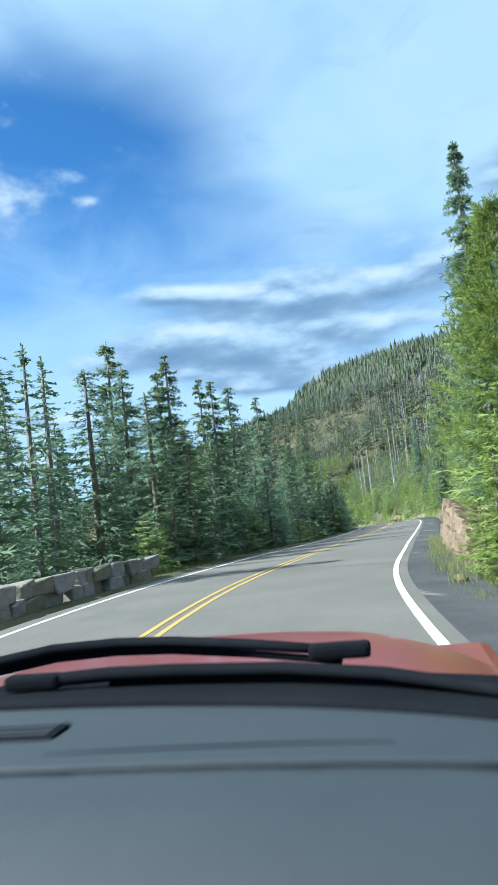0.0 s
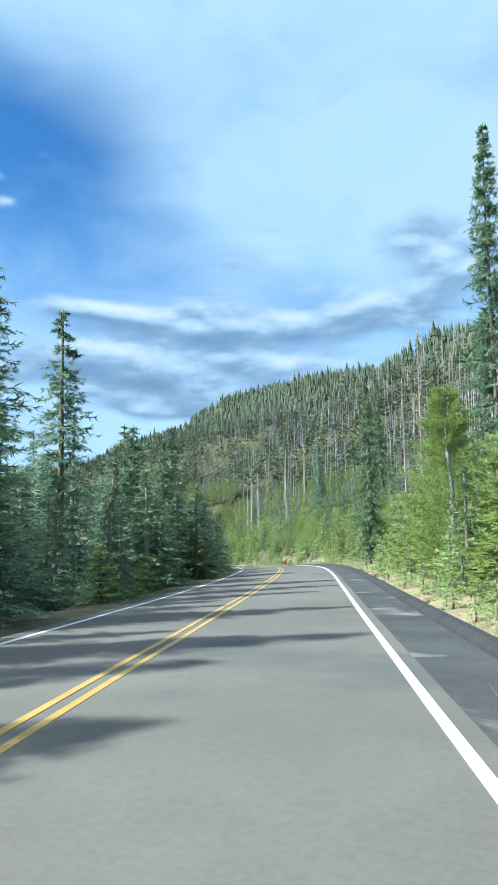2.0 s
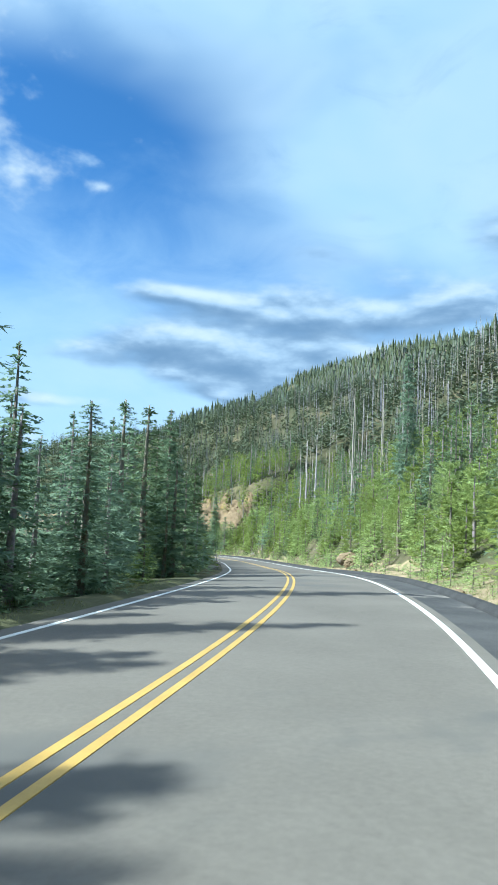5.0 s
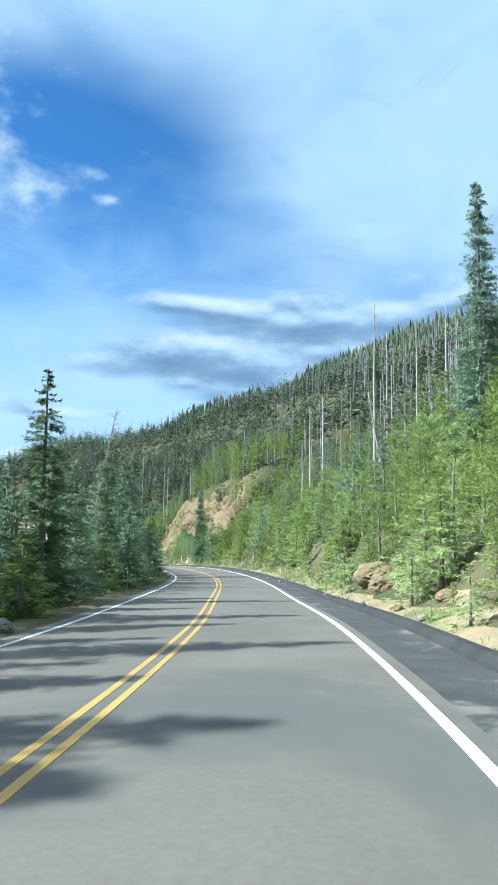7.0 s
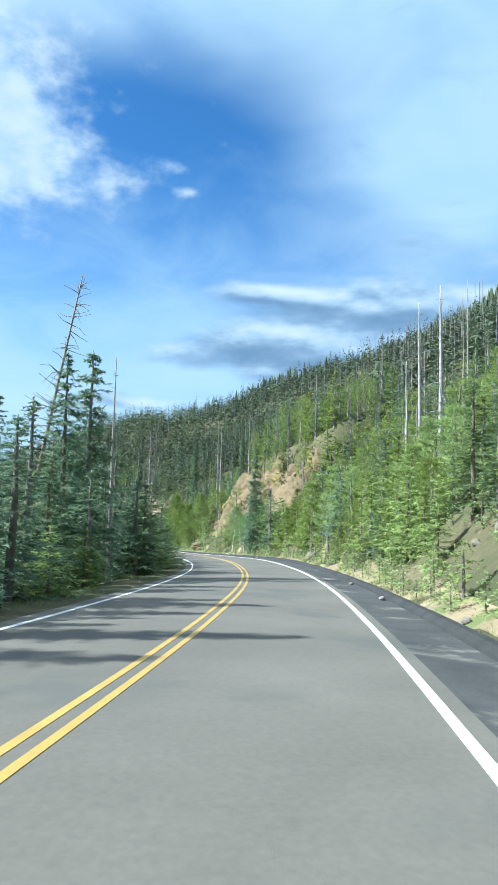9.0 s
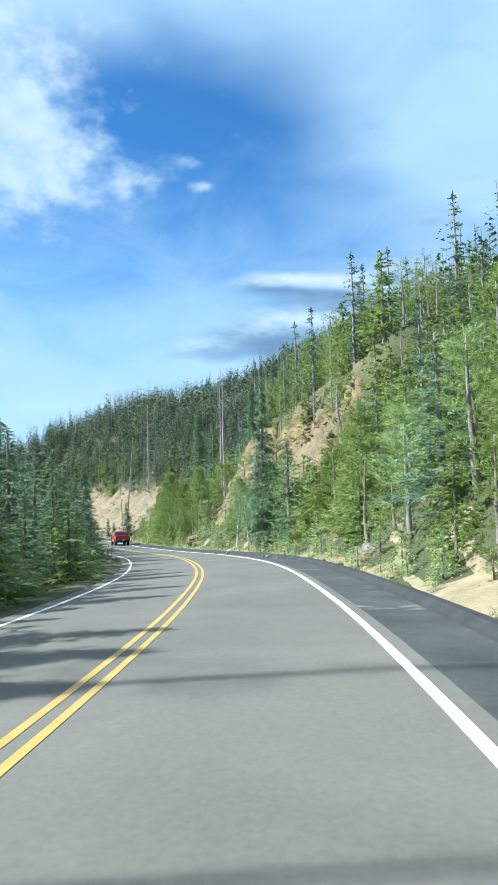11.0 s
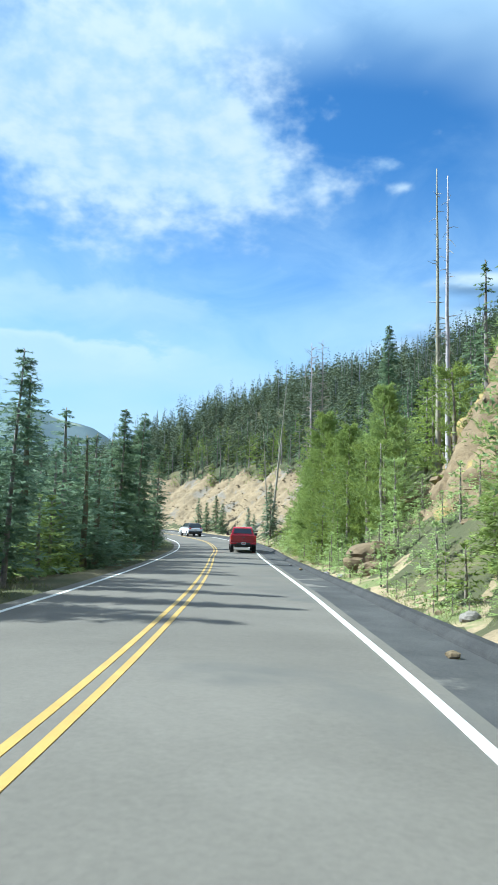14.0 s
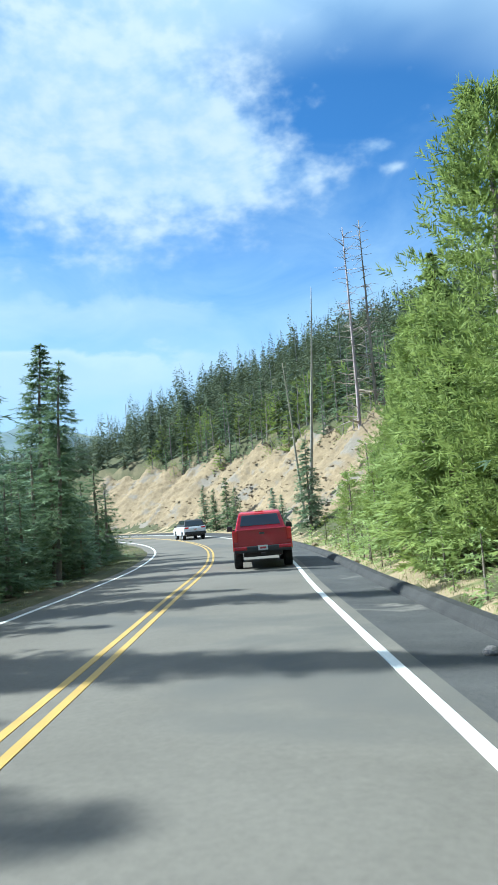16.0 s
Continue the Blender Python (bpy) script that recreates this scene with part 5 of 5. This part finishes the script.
def suv(paint, label, dark_roof=True):
    car = new("suv")
    y0, y1, low = -1.38, 1.42, 0.38
    prof = [(-2.25, 0.50), (y0 - 0.44, low)] + arch(y0, 0.41, low)[1:-1] + [(y0 + 0.44, low), (y1 - 0.44, low)] + arch(y1, 0.41, low)[1:-1] + [(y1 + 0.44, low), (2.28, 0.42), (2.36, 0.65), (2.30, 0.88), (2.0, 0.98), (1.1, 1.06), (-2.20, 1.10), (-2.30, 0.95)]
    part("body", prism(prof, 0.93, 0.90, 0.04), paint, car)
    cab = part("greenhouse", prism([(-2.18, 1.08), (1.25, 1.06), (0.45, 1.55), (0.1, 1.62), (-1.55, 1.64), (-1.95, 1.58)], 0.87, 0.68, 0.05), black_trim if dark_roof else paint, car)
    part("rear_window", prism([(-2.17, 1.15), (-2.12, 1.15), (-1.96, 1.52), (-2.00, 1.52)], 0.70, 0.60, 0.01), dark_glass, cab, "dark tinted glass")
    part("windscreen", prism([(1.20, 1.11), (1.25, 1.11), (0.52, 1.53), (0.48, 1.53)], 0.78, 0.64, 0.01), dark_glass, cab, "dark tinted glass")
    for sx in (-1, 1):
        part("side_window", prism([(-1.85, 1.16), (0.95, 1.14), (0.36, 1.50), (-1.70, 1.53)], 0.012, 0.012, 0.0), dark_glass, cab, "dark tinted glass").matrix_basis = Matrix.Translation((sx * 0.795, 0, 0)) @ Matrix.Rotation(radians(-sx * 18.5), 4, "Y") @ Matrix.Translation((sx * 0.42, 0, 0.04))
        part("tail_light", box(sx * 0.70, -2.25, 1.0, 0.34, 0.12, 0.12, 0.02), red_lens, car, "red plastic lens")
        part("mirror", box(sx * 1.0, 0.85, 1.12, 0.2, 0.1, 0.13, 0.03), black_trim, car)
        for y in (y0, y1):
            wheel(car, sx * 0.80, y, 0.36, 0.24)
    part("rear_bumper", box(0, -2.27, 0.56, 1.74, 0.22, 0.24, 0.05), black_trim, car, "black plastic rear bumper")
    number_plate(car, 0, -2.335, 0.86)
    part("underbody", box(0, 0, 0.36, 1.3, 4.0, 0.14, 0.03), black_trim, car)
    return tagged(car, label, "car")


def park(car, s, u, turn=0.0):
    x, y, z = on_road(s, u, 0.015)
    zf, zb = on_road(s + 1.5, u)[2], on_road(s - 1.5, u)[2]
    car.matrix_basis = Matrix.Translation((x, y, z)) @ Matrix.Rotation(radians(heading(s) + turn), 4, "Z") @ Matrix.Rotation(math.atan2(zf - zb, 3.0), 4, "X")


def abreast(x, y):
    s, u, _, _ = near_road(x, y)
    return float(s[0]), float(u[0])


at_truck, at_suv = abreast(-16.0, 241.4), abreast(-35.8, 269.4)
park(pickup(), at_truck[0] + 1.85, at_truck[1])
park(suv(white_car, "white estate car with a black roof rounding the bend"), at_suv[0] + 1.38, at_suv[1])
park(suv(maroon_paint, "dark maroon estate car on the far side of the bend", False), at_suv[0] + 34, 1.6)


# ---- the car whose dashboard the view starts over, standing where the drive begins ----
dash_plastic = surface("dash_plastic", (0.0165, 0.022, 0.027), (0.0255, 0.032, 0.038), 2.0, 40.0, 0.65, 0.0006, 500.0)
cowl_plastic = surface("cowl_plastic", (0.006, 0.007, 0.009), (0.012, 0.013, 0.016), 3.0, 30.0, 0.8, 0.002, 200.0)
hood_paint = surface("hood_paint", (0.13, 0.022, 0.021), (0.20, 0.040, 0.034), 1.5, 20.0, 0.35, coat=0.35)
for node in cowl_plastic.node_tree.nodes:
    if node.type == "BSDF_PRINCIPLED":
        node.inputs["Specular IOR Level"].default_value = 0.03       # dull rubbery plastic


def sheet(rows, cols, place):
    v = [place(i / (rows - 1), j / (cols - 1)) for i in range(rows) for j in range(cols)]
    f = [(i * cols + j, i * cols + j + 1, (i + 1) * cols + j + 1, (i + 1) * cols + j) for i in range(rows - 1) for j in range(cols - 1)]
    return v, f


def own_car():
    car = new("car")
    tagged(car, "red car with a blue-grey dashboard and black wipers", "car")
    mid = -0.60

    def dash(a, b):
        x = mid + 1.5 * (b - 0.5)
        front = 1.045 - 0.18 * (x + 0.75) ** 2
        y = 0.30 + (front - 0.30) * a
        z = 1.13 - 0.02 * max(0, (y - 0.85)) - 0.55 * max(0.0, 0.70 - y) ** 1.5 - 0.10 * max(0.0, 0.775 - y)
        if abs(y - 0.775) < 0.006:
            z -= 0.012
        return (x, y, z - 0.05 * (x - mid) ** 4)
    body = obj("dashboard", *sheet(90, 40, dash), dash_plastic, car, "smooth blue-grey plastic dashboard", True)
    obj("dashboard_seam", *tube([(x, 0.775, 1.1285 - 0.05 * (x - mid) ** 4) for x in np.linspace(mid - 0.7, mid + 0.75, 20)], [0.0022] * 20, 6), cowl_plastic, body)
    obj("trim_line", *tube([(x, 0.835 + 0.02 * (x + 0.2), 1.1300 - 0.05 * (x - mid) ** 4) for x in np.linspace(-0.47, -0.03, 12)], [0.001 + 0.0012 * math.sin(math.pi * k / 11) for k in range(12)], 6), cowl_plastic, body)
    vent = part("air_vent", box(-0.62, 0.915, 1.128, 0.27, 0.06, 0.012, 0.006), cowl_plastic, body, "black slotted air vent")
    for k in range(3):
        part("slat", box(-0.62, 0.897 + 0.018 * k, 1.1345, 0.25, 0.006, 0.003, 0.001), black_trim, vent)

    def edge(x):
        return 1.045 - 0.18 * (x + 0.75) ** 2
    obj("windscreen_seal", *tube([(x, edge(x) + 0.012, 1.127 - 0.05 * (x - mid) ** 4) for x in np.linspace(mid - 0.75, mid + 0.85, 26)], [0.013] * 26, 8), cowl_plastic, car, "black rubber seal", True)
    obj("cowl", *sheet(8, 30, lambda a, b: (mid + 1.66 * (b - 0.5), edge(mid + 1.66 * (b - 0.5)) + 0.01 + 0.56 * a, 1.105 - 0.075 * a + 0.012 * math.sin(a * 3.1) - 0.04 * (b - 0.5) ** 2)), cowl_plastic, car, "black plastic cowl below the windscreen", True)
    hood = obj("bonnet", *sheet(24, 34, lambda a, b: (mid + 1.72 * (b - 0.5) * (1 - 0.06 * a * a), edge(mid + 1.66 * (b - 0.5)) + 0.50 + (1.05 - 0.5 * (b - 0.5) ** 2) * a, 1.012 - 0.040 * a - 0.05 * a ** 4 - 0.09 * (2 * (b - 0.5)) ** 4 + 0.004 * math.exp(-((abs(b - 0.5) - 0.27) / 0.05) ** 2))), hood_paint, car, "glossy dusty red bonnet", True)
    prof = [(-2.3, 0.45), (-1.7, 0.36)] + arch(-1.25, 0.42, 0.36)[1:-1] + [(-0.8, 0.36), (1.30, 0.36)] + arch(1.75, 0.42, 0.36)[1:-1] + [(2.2, 0.36), (2.55, 0.45), (2.62, 0.7), (2.50, 0.86), (1.3, 0.93), (0.9, 0.92), (0.2, 0.80), (-2.2, 0.82)]
    part("body", prism(prof, 0.90, 0.86, 0.04), hood_paint, car).location.x = mid
    for sx in (-1, 1):
        for y in (-1.25, 1.75):
            wheel(car, mid + sx * 0.78, y, 0.35, 0.24)
    # wipers: a blade on an arm
    for name_, pts in (("wiper", [(-0.76, 1.335, 1.098), (-0.60, 1.335, 1.104), (-0.46, 1.325, 1.104), (-0.236, 1.298, 1.102), (-0.05, 1.235, 1.098), (0.123, 1.134, 1.090), (0.27, 1.02, 1.078)]),
                       ("wiper", [(-1.05, 1.40, 1.085), (-0.93, 1.42, 1.118), (-0.80, 1.50, 1.126), (-0.66, 1.53, 1.125), (-0.527, 1.522, 1.122), (-0.33, 1.455, 1.118), (-0.134, 1.372, 1.112)])):
        w = obj(name_, *tube(pts, [0.014, 0.015, 0.015, 0.014, 0.013, 0.012, 0.010], 6), cowl_plastic, car, "black wiper arm", True)
        obj("wiper_blade", *tube([(x, y + 0.012, z - 0.022) for x, y, z in pts[1:]], [0.008] * 6, 5), cowl_plastic, w)
        a = pts[-1] if name_ and pts[0][0] < -1 else pts[0]
        part("wiper_joint", box(a[0], a[1], a[2], 0.12, 0.04, 0.03, 0.01), cowl_plastic, w)
    car.matrix_basis = Matrix.Translation((0, 0, -0.005)) @ Matrix.Rotation(radians(-10), 4, "Z")


own_car()


def marker_post(s, u):
    post = new("marker_post")
    tagged(post, "thin grey roadside marker post with a small reflector", "marker post")
    part("pole", box(0, 0, 0.45, 0.05, 0.03, 1.3, 0.008), grey_stone, post)
    part("reflector", box(0, -0.022, 1.0, 0.045, 0.012, 0.10, 0.004), white_paint, post, "white reflector")
    x, y, z = on_road(s, u)
    post.matrix_basis = Matrix.Translation((x, y, at(x, y))) @ Matrix.Rotation(radians(heading(s)), 4, "Z")


marker_post(126.0, -3.95)
marker_post(192.0, -4.1)

# ---- end ----
for proto in PROTOS:
    for ob in (*proto.children_recursive, proto):
        bpy.data.objects.remove(ob)
